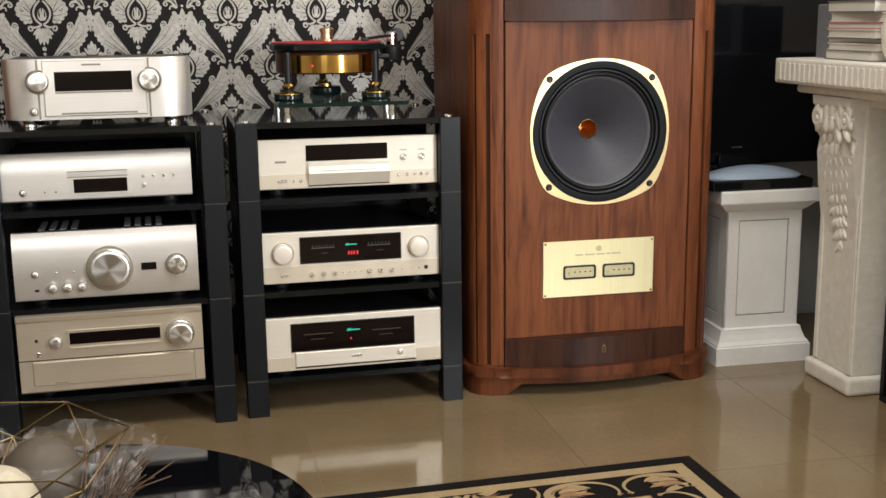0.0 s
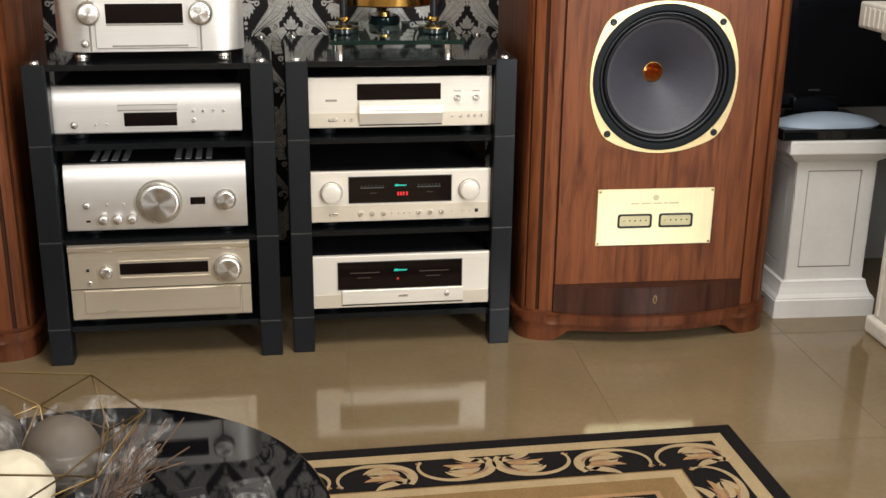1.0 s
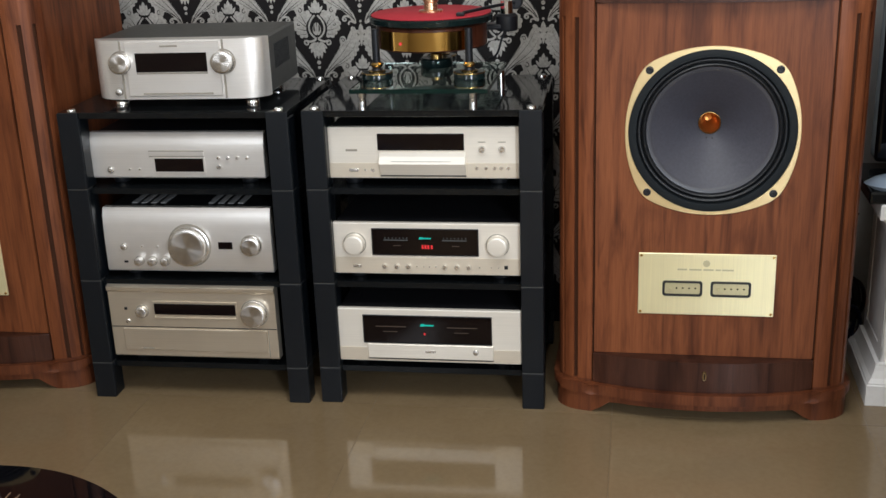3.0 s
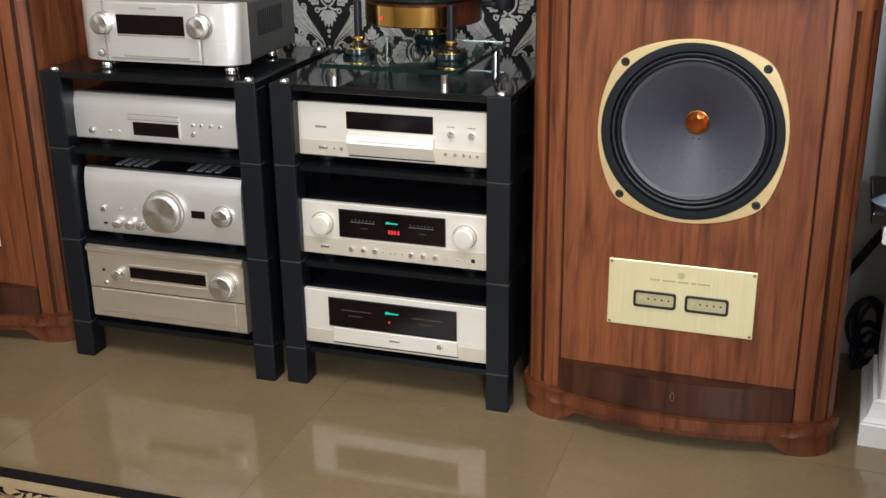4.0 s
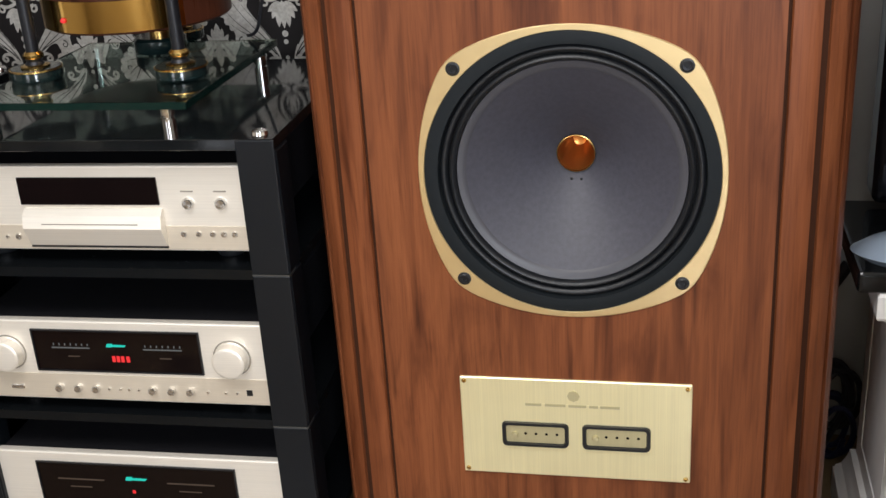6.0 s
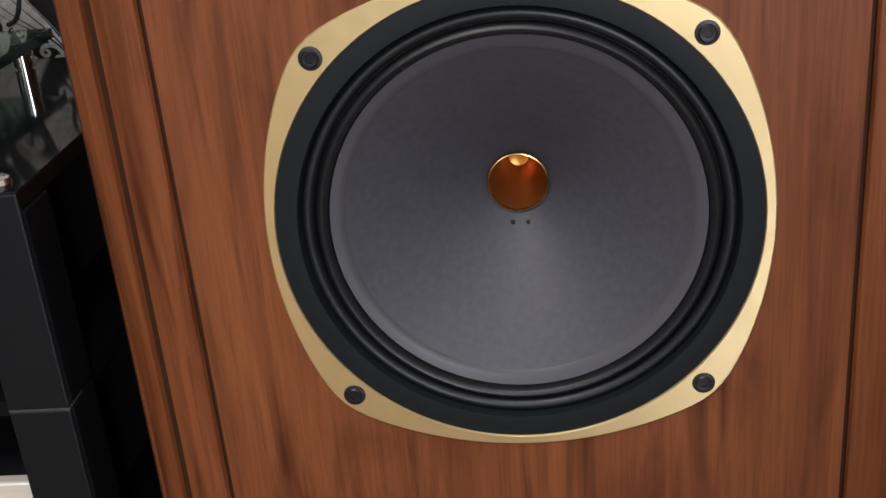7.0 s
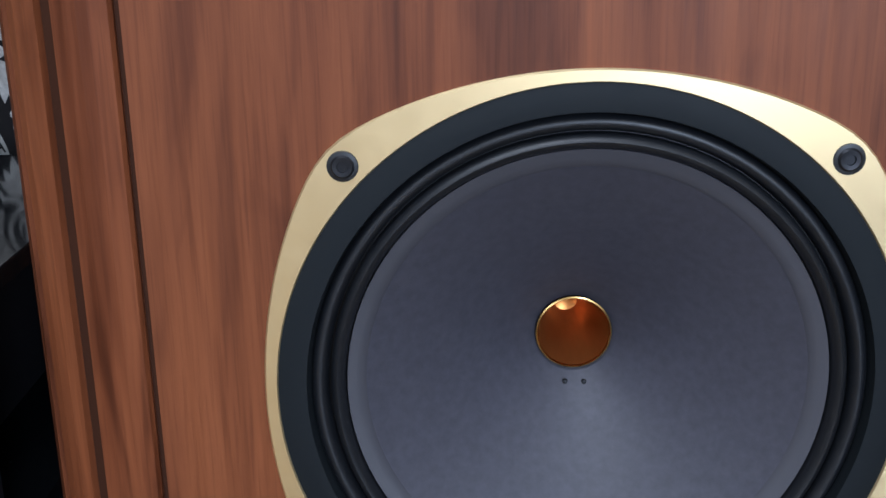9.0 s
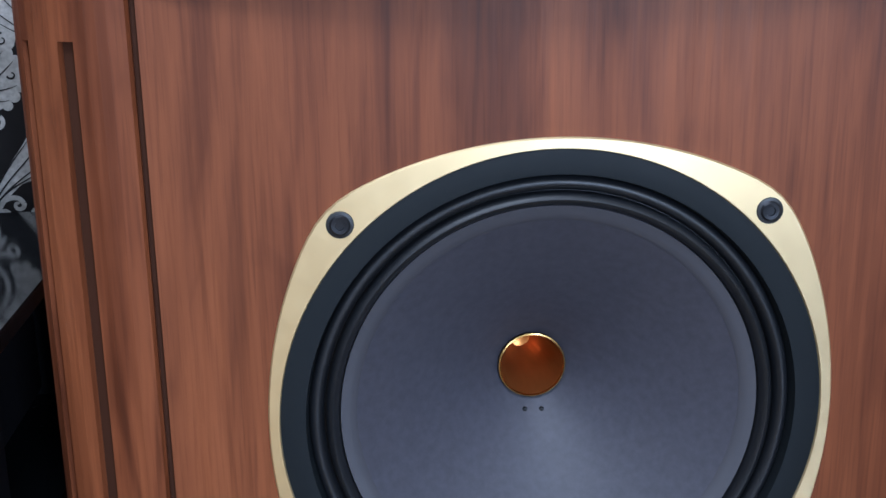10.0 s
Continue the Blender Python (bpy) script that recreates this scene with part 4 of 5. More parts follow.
def integrated_amplifier():
    w, h, f = 0.436, 0.165, 0.018
    u, p = chassis("integrated_amplifier", pose(-1.488, -0.014, 0.3255, 0, 0, LT), "silver amplifier with one big volume knob", "amplifier", w, h, f, 0.39, SILVER, BLACK_CASE, CONVEX)
    X, Z = lambda a: a * w, lambda b: f + (1 - b) * h
    knob(p, "volume_knob", X(0.512), Z(0.58), 0.048, 0.026, SPUN, "large spun aluminium volume knob", 0.002)
    knob(p, "source_knob", X(0.88), Z(0.57), 0.0235, 0.018, SPUN, "spun aluminium source knob", 0.0015)
    bar(p, "display_window", X(0.685), X(0.768), Z(0.63), Z(0.52), WINDOW_GLASS, -0.0018, 0.001)
    for a in (0.20, 0.279, 0.358):
        knob(p, "tone_knob", X(a), Z(0.83), 0.0105, 0.016)
    knob(p, "power_button", X(0.112), Z(0.61), 0.0078, 0.006)
    button(p, X(0.318), Z(0.60), 0.0022)
    button(p, X(0.225), Z(0.60), 0.0022)
    bar(p, "headphone_socket", X(0.105), X(0.128), Z(0.865), Z(0.835), RUBBER, -0.0018, 0.001)
    # slotted vents on the lid
    for x in (0.058, 0.262):
        for i in range(4):
            part("vent_slat", prism([(x + 0.0255 * i, 0.06), (x + 0.0255 * i + 0.0145, 0.06), (x + 0.0255 * i + 0.0125, 0.186), (x + 0.0255 * i - 0.002, 0.186)], f + h - 0.004, f + h - 0.0012, "z"), VENT_GREY, u, "grey vent slat")


def surround_receiver():
    w, h, f = 0.440, 0.198, 0.017
    u, p = chassis("surround_receiver", pose(-1.490, -0.034, 0.0975, 0, 0, LT), "pale gold receiver with hinged lower door", "receiver", w, h, f, 0.40, GOLD_SILVER, BLACK_CASE, [(0.004, 0.0), (0.0, 0.02), (0.0, 0.9), (-0.006, 0.93), (-0.007, 0.975), (0.004, 1.0)])
    X, Z = lambda a: a * w, lambda b: f + (1 - b) * h
    win = bar(p, "display_window", X(0.275), X(0.765), Z(0.40), Z(0.255), WINDOW_GLASS, -0.0016, 0.001)
    frame_bars(p, "window_frame", X(0.275), X(0.765), Z(0.44), Z(0.235), 0.003, GOLD_SILVER)
    knob(p, "volume_knob", X(0.875), Z(0.36), 0.031, 0.024, SPUN, "large gold knob", 0.0015)
    knob(p, "source_knob", X(0.20), Z(0.36), 0.0145, 0.016, SPUN)
    bar(p, "power_lamp", X(0.092), X(0.108), Z(0.345), Z(0.31), RUBBER, -0.002, 0.001)
    button(p, X(0.105), Z(0.505), 0.0062, SPUN)
    bar(p, "door_gap", X(0.0), X(1.0), Z(0.585), Z(0.573), RUBBER, -0.0004, 0.004)
    door = bar(p, "lower_door", X(0.07), X(0.94), Z(0.905), Z(0.60), GOLD_SILVER, -0.0035, 0.001, 0.0015)
    bar(p, "door_edge", X(0.945), X(0.949), Z(0.97), Z(0.60), INK, -0.0008, 0.001)
    bar(door, "printed_mark", X(0.18), X(0.25), Z(0.88), Z(0.865), INK, -0.0042)


def home_cinema_receiver():
    w, h, f, depth = 0.440, 0.144, 0.019, 0.325
    u = thing("home_cinema_receiver", pose(-1.483, 0.016, 0.758, 0, 0, LT + 1.0), "silver home cinema receiver with rounded front corners", "receiver")
    wing = [(0.008 + 0.075 * (1 - math.cos(t)), 0.034 * (1 - math.sin(t))) for t in (math.pi / 2 * i / 8 for i in range(9))]
    left = [(0.0, 0.05)] + [(x, y + 0.004) for x, y in wing]
    plan = left + [(w - x, y) for x, y in reversed(left)]
    p = part("front_panel", prism(plan, f, f + h, "z", 0.002), SILVER, u, smooth=True)
    X, Z = lambda a: a * w, lambda b: f + (1 - b) * h
    centre = part("centre_panel", block(X(0.215), X(0.755), -0.002, 0.01, f + 0.008, f + h - 0.004, 0.002, 1), SILVER, p)
    bar(centre, "display_window", X(0.275), X(0.68), Z(0.53), Z(0.21), WINDOW_GLASS, -0.004, 0.0)
    bar(centre, "display_sill", X(0.275), X(0.68), Z(0.565), Z(0.54), INK, -0.0035, 0.0)
    bar(centre, "door_gap", X(0.30), X(0.70), Z(0.915), Z(0.885), INK, -0.0028, 0.0)
    bar(centre, "printed_mark", X(0.42), X(0.52), Z(0.115), Z(0.085), INK, -0.0028, 0.0)
    for a, r in ((0.188, 0.0245), (0.770, 0.0260)):
        knob(p, "knob", X(a), Z(0.37), r, 0.022, SPUN, "spun aluminium knob", 0.0015)
        bar(p, "seam", X(a) - 0.0022, X(a) + 0.0022, f + 0.002, Z(0.55), INK, 0.0015, 0.008)
        bar(p, "seam", X(a) - 0.0022, X(a) + 0.0022, Z(0.19), f + h - 0.001, INK, 0.0015, 0.008)
    knob(p, "power_button", X(0.158), Z(0.86), 0.0085, 0.007)
    case = part("case", block(0.004, w - 0.004, 0.0502, depth, f + 0.002, f + h - 0.002, 0.004, 1), GREY_CASE, u, "dark grey steel lid")
    for i in range(13):
        part("vent_slit", block(w - 0.0042, w - 0.0028, 0.11 + 0.011 * i, 0.115 + 0.011 * i, f + 0.055, f + 0.115), RUBBER, case)
    for x in (0.055, w - 0.05):
        for y in (0.045, depth - 0.05):
            part("foot", lathe([(0.017, 0.0), (0.0175, 0.003), (0.0155, 0.009), (0.0175, 0.013), (0.0175, f), (0.0, f)], 22, "z", (x, y, 0)), CHROME, u, "chrome foot", True)


disc_player()
stereo_amplifier()
power_amplifier()
compact_disc_player()
integrated_amplifier()
surround_receiver()
home_cinema_receiver()


# ---- turntable on its glass plinth, on the champagne rack ----
TOP = 0.7582
plate_t = thing("glass_platform", pose(0, 0, 0), "clear green-edged glass platform on chrome posts", "platform")
part("glass_plate", block(-0.835, -0.507, 0.022, 0.400, 0.7905, 0.8005, 0.0015, 1), CLEAR, plate_t).visible_shadow = False
rim = bmesh.new()
for a in ((-0.8365, -0.8355, 0.0215, 0.4005), (-0.5065, -0.5055, 0.0215, 0.4005), (-0.8355, -0.5065, 0.0205, 0.0215), (-0.8355, -0.5065, 0.4005, 0.4015)):
    block(a[0], a[1], a[2], a[3], 0.7905, 0.8005, bm=rim)
part("glass_edge", rim, GREEN_GLASS, plate_t, "green glass edge")
for x, y in ((-0.812, 0.045), (-0.545, 0.045), (-0.812, 0.375), (-0.512, 0.33)):
    part("chrome_post", lathe([(0.0105, TOP), (0.0105, 0.7735), (0.0085, 0.7745), (0.0085, 0.7765), (0.0105, 0.7775), (0.0105, 0.7903), (0.0, 0.7903)], 20, "z", (x, y, 0)), CHROME, plate_t, smooth=True)

TX, TY = -0.680, 0.285
tt = thing("turntable", pose(TX, TY, 0.8007), "belt turntable with red mat, brass drum and black rods", "turntable")
part("drum", lathe([(0.0, 0.064), (0.137, 0.064), (0.140, 0.067), (0.140, 0.118), (0.137, 0.121), (0.0, 0.121)], 64, "z"), DARK_WOOD, tt, "dark polished wooden drum", True)
band = bmesh.new()
loops = []
for r in (0.1402, 0.1432):
    for z in (0.068, 0.113):
        loops.append([band.verts.new((r * math.sin(radians(a)), -r * math.cos(radians(a)), z)) for a in range(-52, 53, 4)])
for a, b in ((0, 1), (1, 3), (3, 2), (2, 0)):
    for i in range(len(loops[0]) - 1):
        band.faces.new((loops[a][i], loops[a][i + 1], loops[b][i + 1], loops[b][i]))
part("brass_band", band, MIRROR_BRASS, tt, "curved polished brass front", True)
part("power_lamp", lathe([(0.0, -0.1475), (0.003, -0.1465), (0.004, -0.143)], 14, "y", (-0.055, 0.010, 0.086)), RED, tt, smooth=True)
part("platter", lathe([(0.0, 0.1215), (0.146, 0.1215), (0.155, 0.127), (0.156, 0.139), (0.153, 0.1425), (0.0, 0.1425)], 72, "z"), GREEN_EDGE, tt, "black-green platter edge", True)
part("mat", lathe([(0.0, 0.1428), (0.150, 0.1428), (0.1515, 0.1445), (0.149, 0.1462), (0.0, 0.1465)], 72, "z"), RED_FELT, tt, "red felt record mat", True)
part("record_clamp", lathe([(0.030, 0.1466), (0.030, 0.151), (0.0175, 0.153), (0.0165, 0.170), (0.019, 0.172), (0.019, 0.180), (0.015, 0.183), (0.0, 0.183)], 32, "z"), COPPER_GOLD, tt, "copper record clamp", True)
for x, y in ((-0.118, -0.125), (0.112, -0.125), (0.0, 0.135)):
    part("rod", lathe([(0.0, 0.030), (0.0095, 0.030), (0.0095, 0.122), (0.0, 0.122)], 18, "z", (x, y, 0)), BLACK_STEEL, tt, "black support rod", True)
    foot = part("foot", lathe([(0.0, 0.0), (0.036, 0.0), (0.0385, 0.003), (0.0385, 0.014), (0.036, 0.018), (0.0, 0.018)], 32, "z", (x, y, 0)), GREEN_EDGE, tt, "black disc foot", True)
    part("brass_collar", lathe([(0.021, 0.018), (0.0215, 0.0205), (0.015, 0.0225), (0.0, 0.0225)], 28, "z", (x, y, 0)), POLISHED_BRASS, foot, "turned brass collar", True)
    part("spindle", lathe([(0.0145, 0.0225), (0.011, 0.027), (0.0135, 0.0315), (0.0, 0.0315)], 24, "z", (x, y, 0)), BLACK_STEEL, foot, smooth=True)
    part("brass_collar", lathe([(0.0140, 0.0316), (0.0150, 0.033), (0.0150, 0.037), (0.0110, 0.041), (0.0, 0.041)], 28, "z", (x, y, 0)), POLISHED_BRASS, foot, "turned brass collar", True)
    part("brass_ring", lathe([(0.0368, 0.0145), (0.0390, 0.0152), (0.0390, 0.0172), (0.0368, 0.0178)], 32, "z", (x, y, 0), True), POLISHED_BRASS, foot, smooth=True)
pod = part("motor_pod", lathe([(0.0, 0.0), (0.040, 0.0), (0.042, 0.004), (0.042, 0.020), (0.038, 0.024), (0.0, 0.024)], 36, "z", (0.0, 0.055, 0)), GREEN_EDGE, tt, "black motor pod", True)
part("brass_ring", lathe([(0.016, 0.0241), (0.016, 0.032), (0.012, 0.035), (0.0, 0.035)], 28, "z", (0.0, 0.055, 0)), POLISHED_BRASS, pod, smooth=True)
arm = part("tonearm_base", lathe([(0.0, 0.092), (0.026, 0.092), (0.028, 0.096), (0.028, 0.128), (0.022, 0.134), (0.0, 0.134)], 28, "z", (0.186, 0.045, 0)), BLACK_CASE, tt, "black tonearm base", True)
part("arm_bracket", block(0.10, 0.19, 0.02, 0.07, 0.096, 0.110, 0.004), BLACK_CASE, tt)
part("arm_tube", tube([(0.215, 0.075, 0.156), (0.186, 0.045, 0.158), (0.150, -0.02, 0.158), (0.095, -0.085, 0.153)], 0.0042, 10), BLACK_STEEL, arm, smooth=True)
part("counterweight", lathe([(0.0, 0.060), (0.017, 0.060), (0.019, 0.064), (0.019, 0.088), (0.017, 0.092), (0.0, 0.092)], 24, "y", (0.205, 0.0, 0.160)), BLACK_STEEL, arm, smooth=True)
part("pivot", lathe([(0.0, 0.134), (0.016, 0.134), (0.016, 0.166), (0.012, 0.170), (0.0, 0.170)], 20, "z", (0.186, 0.045, 0)), CHROME, arm, smooth=True)
part("head_shell", block(0.080, 0.100, -0.108, -0.083, 0.1475, 0.1555, 0.002), BLACK_CASE, arm)
part("arm_cable", tube(bezier((0.186, 0.07, 0.10), (0.15, 0.10, 0.05), (0.175, 0.06, 0.02), (0.12, 0.13, 0.004), 20), 0.0028, 8), CABLE, tt, "thin black arm cable", True)


# ---- pedestal with television, in the corner ----
def moulded(name, steps, m, material, label, category):
    """A square pillar from (half width, height) steps."""
    bm = bmesh.new()
    rings = [[bm.verts.new((sx * r, sy * r, z)) for sx, sy in ((-1, -1), (1, -1), (1, 1), (-1, 1))] for r, z in steps]
    for a, b in zip(rings, rings[1:]):
        for i in range(4):
            bm.faces.new((a[i], a[(i + 1) % 4], b[(i + 1) % 4], b[i]))
    bm.faces.new(rings[0])
    bm.faces.new(rings[-1])
    return bm


PX, PY = 0.5525, 0.2325
ped = thing("pedestal", pose(PX, PY, 0, 0, 0, -1.0), "white painted plaster pedestal with recessed side panels", "pedestal")
part("base", moulded("base", [(0.1475, 0.0), (0.1475, 0.052), (0.144, 0.055), (0.1445, 0.058), (0.136, 0.068), (0.129, 0.086), (0.126, 0.098), (0.126, 0.102), (0.117, 0.105)], None, WHITE_STONE, "", ""), WHITE_STONE, ped, "stepped plaster base")
# the shaft is coloured darker than the plaster, as painted shade behind the panels
part("shaft", block(-0.1115, 0.1115, -0.1115, 0.1115, 0.104, 0.450), PANEL_SHADE, ped, "shaft coloured grey as shade in the panel grooves")
part("capital", moulded("cap", [(0.117, 0.449), (0.120, 0.452), (0.128, 0.457), (0.136, 0.466), (0.142, 0.473), (0.150, 0.476), (0.152, 0.480), (0.152, 0.511), (0.149, 0.515)], None, WHITE_STONE, "", ""), WHITE_STONE, ped, "moulded plaster cap")
for turn in (0, 90, 180, 270):
    # each side: four frame bars round a sunk field with a raised bead
    rail = bmesh.new()
    for a, b, c, d in ((-0.117, 0.117, 0.104, 0.140), (-0.117, 0.117, 0.424, 0.4505), (-0.117, -0.078, 0.140, 0.424), (0.078, 0.117, 0.140, 0.424)):
        block(a, b, -0.117, -0.1110, c, d, bm=rail)
    rail.transform(pose(0, 0, 0, 0, 0, turn))
    part("panel_frame", rail, WHITE_STONE, ped)
    field = block(-0.0745, 0.0745, -0.1158, -0.1110, 0.1435, 0.4205, 0.0015, 1)
    field.transform(pose(0, 0, 0, 0, 0, turn))
    part("panel", field, WHITE_STONE, ped)

tv = thing("television", pose(0, 0, 0), "black television on a pedestal with silver arched foot", "television")
part("stand", block(PX - 0.182, PX + 0.130, PY - 0.148, PY + 0.13, 0.5152, 0.5455, 0.006, 3), BLACK_GLASS, tv, "glossy black stand plate")
dome = bmesh.new()
rows = []
for j in range(9):
    ring = []
    for i in range(40):
        a = 2 * math.pi * i / 40
        k = 1 - j / 8
        ring.append(dome.verts.new((PX - 0.026 + 0.156 * k * math.cos(a), PY - 0.068 + 0.070 * k * math.sin(a), 0.5457 + 0.005 * (j > 0) + 0.027 * (1 - k * k))))
    rows.append(ring)
for a, b in zip(rows, rows[1:]):
    for i in range(40):
        dome.faces.new((a[i], a[(i + 1) % 40], b[(i + 1) % 40], b[i]))
bmesh.ops.remove_doubles(dome, verts=dome.verts, dist=1e-5)
foot_dome = part("arched_foot", dome, ICE_SILVER, tv, "pale silver arched foot", True)
body = part("screen_body", block(0.418, 1.005, 0.30, 0.37, 0.560, 1.30, 0.012, 3), SCREEN, tv, "black television body")
part("screen", block(0.447, 0.985, 0.2965, 0.301, 0.640, 1.28), SCREEN, body, "dark glossy screen")
part("neck", block(PX - 0.07, PX + 0.07, 0.285, 0.34, 0.5457, 0.60, 0.006), SCREEN, tv)
part("logo_bar", block(PX - 0.022, PX + 0.010, 0.2945, 0.3005, 0.612, 0.616), GREY_CASE, body)

solid("wall_socket", block(0.505, 0.575, WALL_Y - 0.012, WALL_Y - 0.0005, 0.525, 0.595, 0.004), WHITE_PLASTIC, "white plastic wall socket on grey wall", "wall socket")
brace = tube([(0.347, 0.515, 0.235), (0.43, 0.53, 0.365)], 0.011, 8)
solid("support_strut", brace, CABLE, "black metal strut leaning behind the pedestal", "strut")
bpy.data.objects["support_strut"].matrix_world = pose(0, 0, 0)
for k, (r, z, mat_c, n_c) in enumerate(((0.062, 0.16, CABLE, 5), (0.052, 0.10, CABLE_BLUE, 3))):
    pts = []
    for i in range(24 * n_c):
        a = 2 * math.pi * i / 24
        q = r + 0.006 * math.sin(a * 0.37 + k)
        pts.append((0.415 + 0.012 * math.sin(a * 0.21), 0.50 + 0.02 * math.sin(a * 0.53 + k) , max(0.006, r + 0.008 + (0.05 if k == 0 else 0.0) + q * math.sin(a))))
        pts[-1] = (pts[-1][0] + q * math.cos(a) * 0.55, pts[-1][1], pts[-1][2])
    pts = [(0.39, 0.47, 0.005)] + pts if k == 0 else pts
    solid("cable_coil", tube(pts, 0.0055, 7), mat_c, "loose coil of dark cable standing against the wall", "cable", smooth=True)


# ---- fireplace surround on the east wall ----
fp = thing("fireplace_surround", pose(0, 0, 0), "cream cast stone fireplace surround with carved legs", "fireplace")
for y0 in (-0.250, -1.50):
    leg = part("leg", block(0.632, 1.018, y0 + 0.014, y0 + 0.198, 0.052, 0.792, 0.006), CREAM_STONE, fp, "carved stone leg")
    part("leg_base", block(0.616, 1.018, y0, y0 + 0.226, 0.0, 0.052, 0.012, 3), CREAM_STONE, leg)
    for a, b in ((y0 + 0.016, y0 + 0.032), (y0 + 0.180, y0 + 0.196)):
        part("edge_bead", block(0.626, 0.6319, a, b, 0.06, 0.54, 0.002), CREAM_STONE, leg)
    # corbel: a scrolled console with leaves and a hanging drop
    prof = [(0.6319, 0.42), (0.626, 0.47), (0.614, 0.55), (0.606, 0.64), (0.612, 0.68), (0.596, 0.70), (0.588, 0.735), (0.596, 0.760), (0.586, 0.770), (0.584, 0.792), (0.6319, 0.792)]
    con = bmesh.new()
    lo = [con.verts.new((x, y0 + 0.018, z)) for x, z in prof]
    hi = [con.verts.new((x, y0 + 0.196, z)) for x, z in prof]
    con.faces.new(lo)
    con.faces.new(hi)
    for i in range(len(prof)):
        con.faces.new((lo[i], lo[(i + 1) % len(prof)], hi[(i + 1) % len(prof)], hi[i]))
    part("corbel", con, CREAM_STONE, leg)
    rnd = random.Random(5)
    for y in (y0 + 0.040, y0 + 0.172):
        part("volute", lathe([(0.0, 0.580), (0.006, 0.581), (0.008, 0.586), (0.013, 0.583), (0.020, 0.583), (0.024, 0.588), (0.024, 0.60)], 24, "x", (0, y, 0.733)), CREAM_STONE, leg, smooth=True)
    for i in range(60):
        s = (i // 5 + (i % 5) * 0.13) / 12
        z = 0.765 - 0.40 * s
        wide = 0.078 * (1 - s) ** 0.7 + 0.004
        y = y0 + 0.106 + wide * ((i % 5) / 2 - 1) * rnd.uniform(0.75, 1.05)
        x = 0.592 if z > 0.69 else 0.608 + (0.69 - z) * 0.09
        leaf = bmesh.new()
        bmesh.ops.create_uvsphere(leaf, u_segments=12, v_segments=8, radius=1.0)
        leaf.transform(Matrix.LocRotScale((x, y, z), Euler((radians(rnd.uniform(-14, 14) + 26 * ((i % 5) / 2 - 1)), 0, 0)), (0.0085, 0.0055 + 0.0055 * (1 - s), 0.015 + 0.011 * (1 - s))))
        part("carved_leaf", leaf, CREAM_STONE, leg, smooth=True)
shelf = part("mantel_shelf", block(0.556, 1.018, -1.56, 0.108, 0.817, 0.885, 0.006), CREAM_STONE, fp, "fluted stone mantel shelf")
part("shelf_moulding", block(0.586, 1.018, -1.54, 0.04, 0.7925, 0.8165, 0.010, 3), CREAM_STONE, fp)
for i in range(64):
    part("flute", block(0.5525, 0.5565, -1.53 + 0.0254 * i, -1.515 + 0.0254 * i, 0.825, 0.874, 0.0018, 1), CREAM_STONE, shelf)
part("lintel", block(0.64, 1.018, -1.286, -0.238, 0.768, 0.7922, 0.003), CREAM_STONE, fp)
part("firebox", block(0.93, 1.018, -1.286, -0.238, 0.0, 0.767), BLACK_CASE, fp, "black firebox")
rack_f = thing("media_shelf", pose(0, 0, 0), "black low shelf standing inside the fireplace", "shelf")
part("side", block(0.69, 0.89, -0.300, -0.285, 0.0, 0.47), BLACK_GLOSS, rack_f)
part("side", block(0.69, 0.89, -1.20, -1.185, 0.0, 0.47), BLACK_GLOSS, rack_f)
for z in (0.0, 0.225, 0.455):
    part("board", block(0.69, 0.89, -1.1848, -0.3002, z, z + 0.015), BLACK_GLOSS, rack_f)
sleeves = (CARD, COVER_GREY, PAGE, COVER_ROSE, CARD, COVER_GREY)
for i in range(6):
    y = -0.318 - 0.018 * i
    solid("record_sleeve", block(0.70, 0.88, y - 0.007, y + 0.007, 0.0152, 0.205 - 0.006 * (i % 3), 0.001, 1), sleeves[i], "upright card sleeve on the black shelf", "record sleeve", group="record sleeves")

stack = ((0.026, COVER_GREY), (0.018, PAGE), (0.014, COVER_GREY), (0.022, PAGE), (0.018, COVER_ROSE), (0.024, PAGE), (0.03, COVER_GREY))
z = 0.8853
for i, (t, cover) in enumerate(stack):
    bk = thing("book", pose(0.70 + 0.006 * (i % 3), -0.16 - 0.008 * (i % 2), z, 0, 0, 3 * (i % 3) - 2), "closed book lying in a stack on the mantel", "book", "stack of books")
    part("cover", block(-0.085, 0.085, -0.115, 0.115, 0.0, 0.003), cover, bk)
    part("cover", block(-0.085, 0.085, -0.115, 0.115, t - 0.0032, t - 0.0002), cover, bk)
    part("page_block", block(-0.082, 0.08, -0.112, 0.112, 0.0031, t - 0.0033), PAGE, bk)
    z += t
solid("storage_box", block(0.66, 0.80, -0.012, 0.075, 0.8853, 1.03, 0.004), COVER_GREY, "grey box standing beside books on the mantel", "box")
solid("vase", lathe([(0.0, 0.0), (0.035, 0.0), (0.05, 0.03), (0.055, 0.08), (0.04, 0.13), (0.025, 0.15), (0.03, 0.17), (0.022, 0.168), (0.0, 0.14)], 28, "z"), CREAM_STONE, "small cream ceramic vase on the mantel", "vase", smooth=True, m=pose(0.66, -0.33, 0.8853))


# ---- rug ----
rug = thing("rug", pose(0.032, -0.545, 0.0, 0, 0, 2.0), "black and cream rug with scrolling leaf borders", "rug")
RW, RL, RH = 2.0, 2.3, 0.009


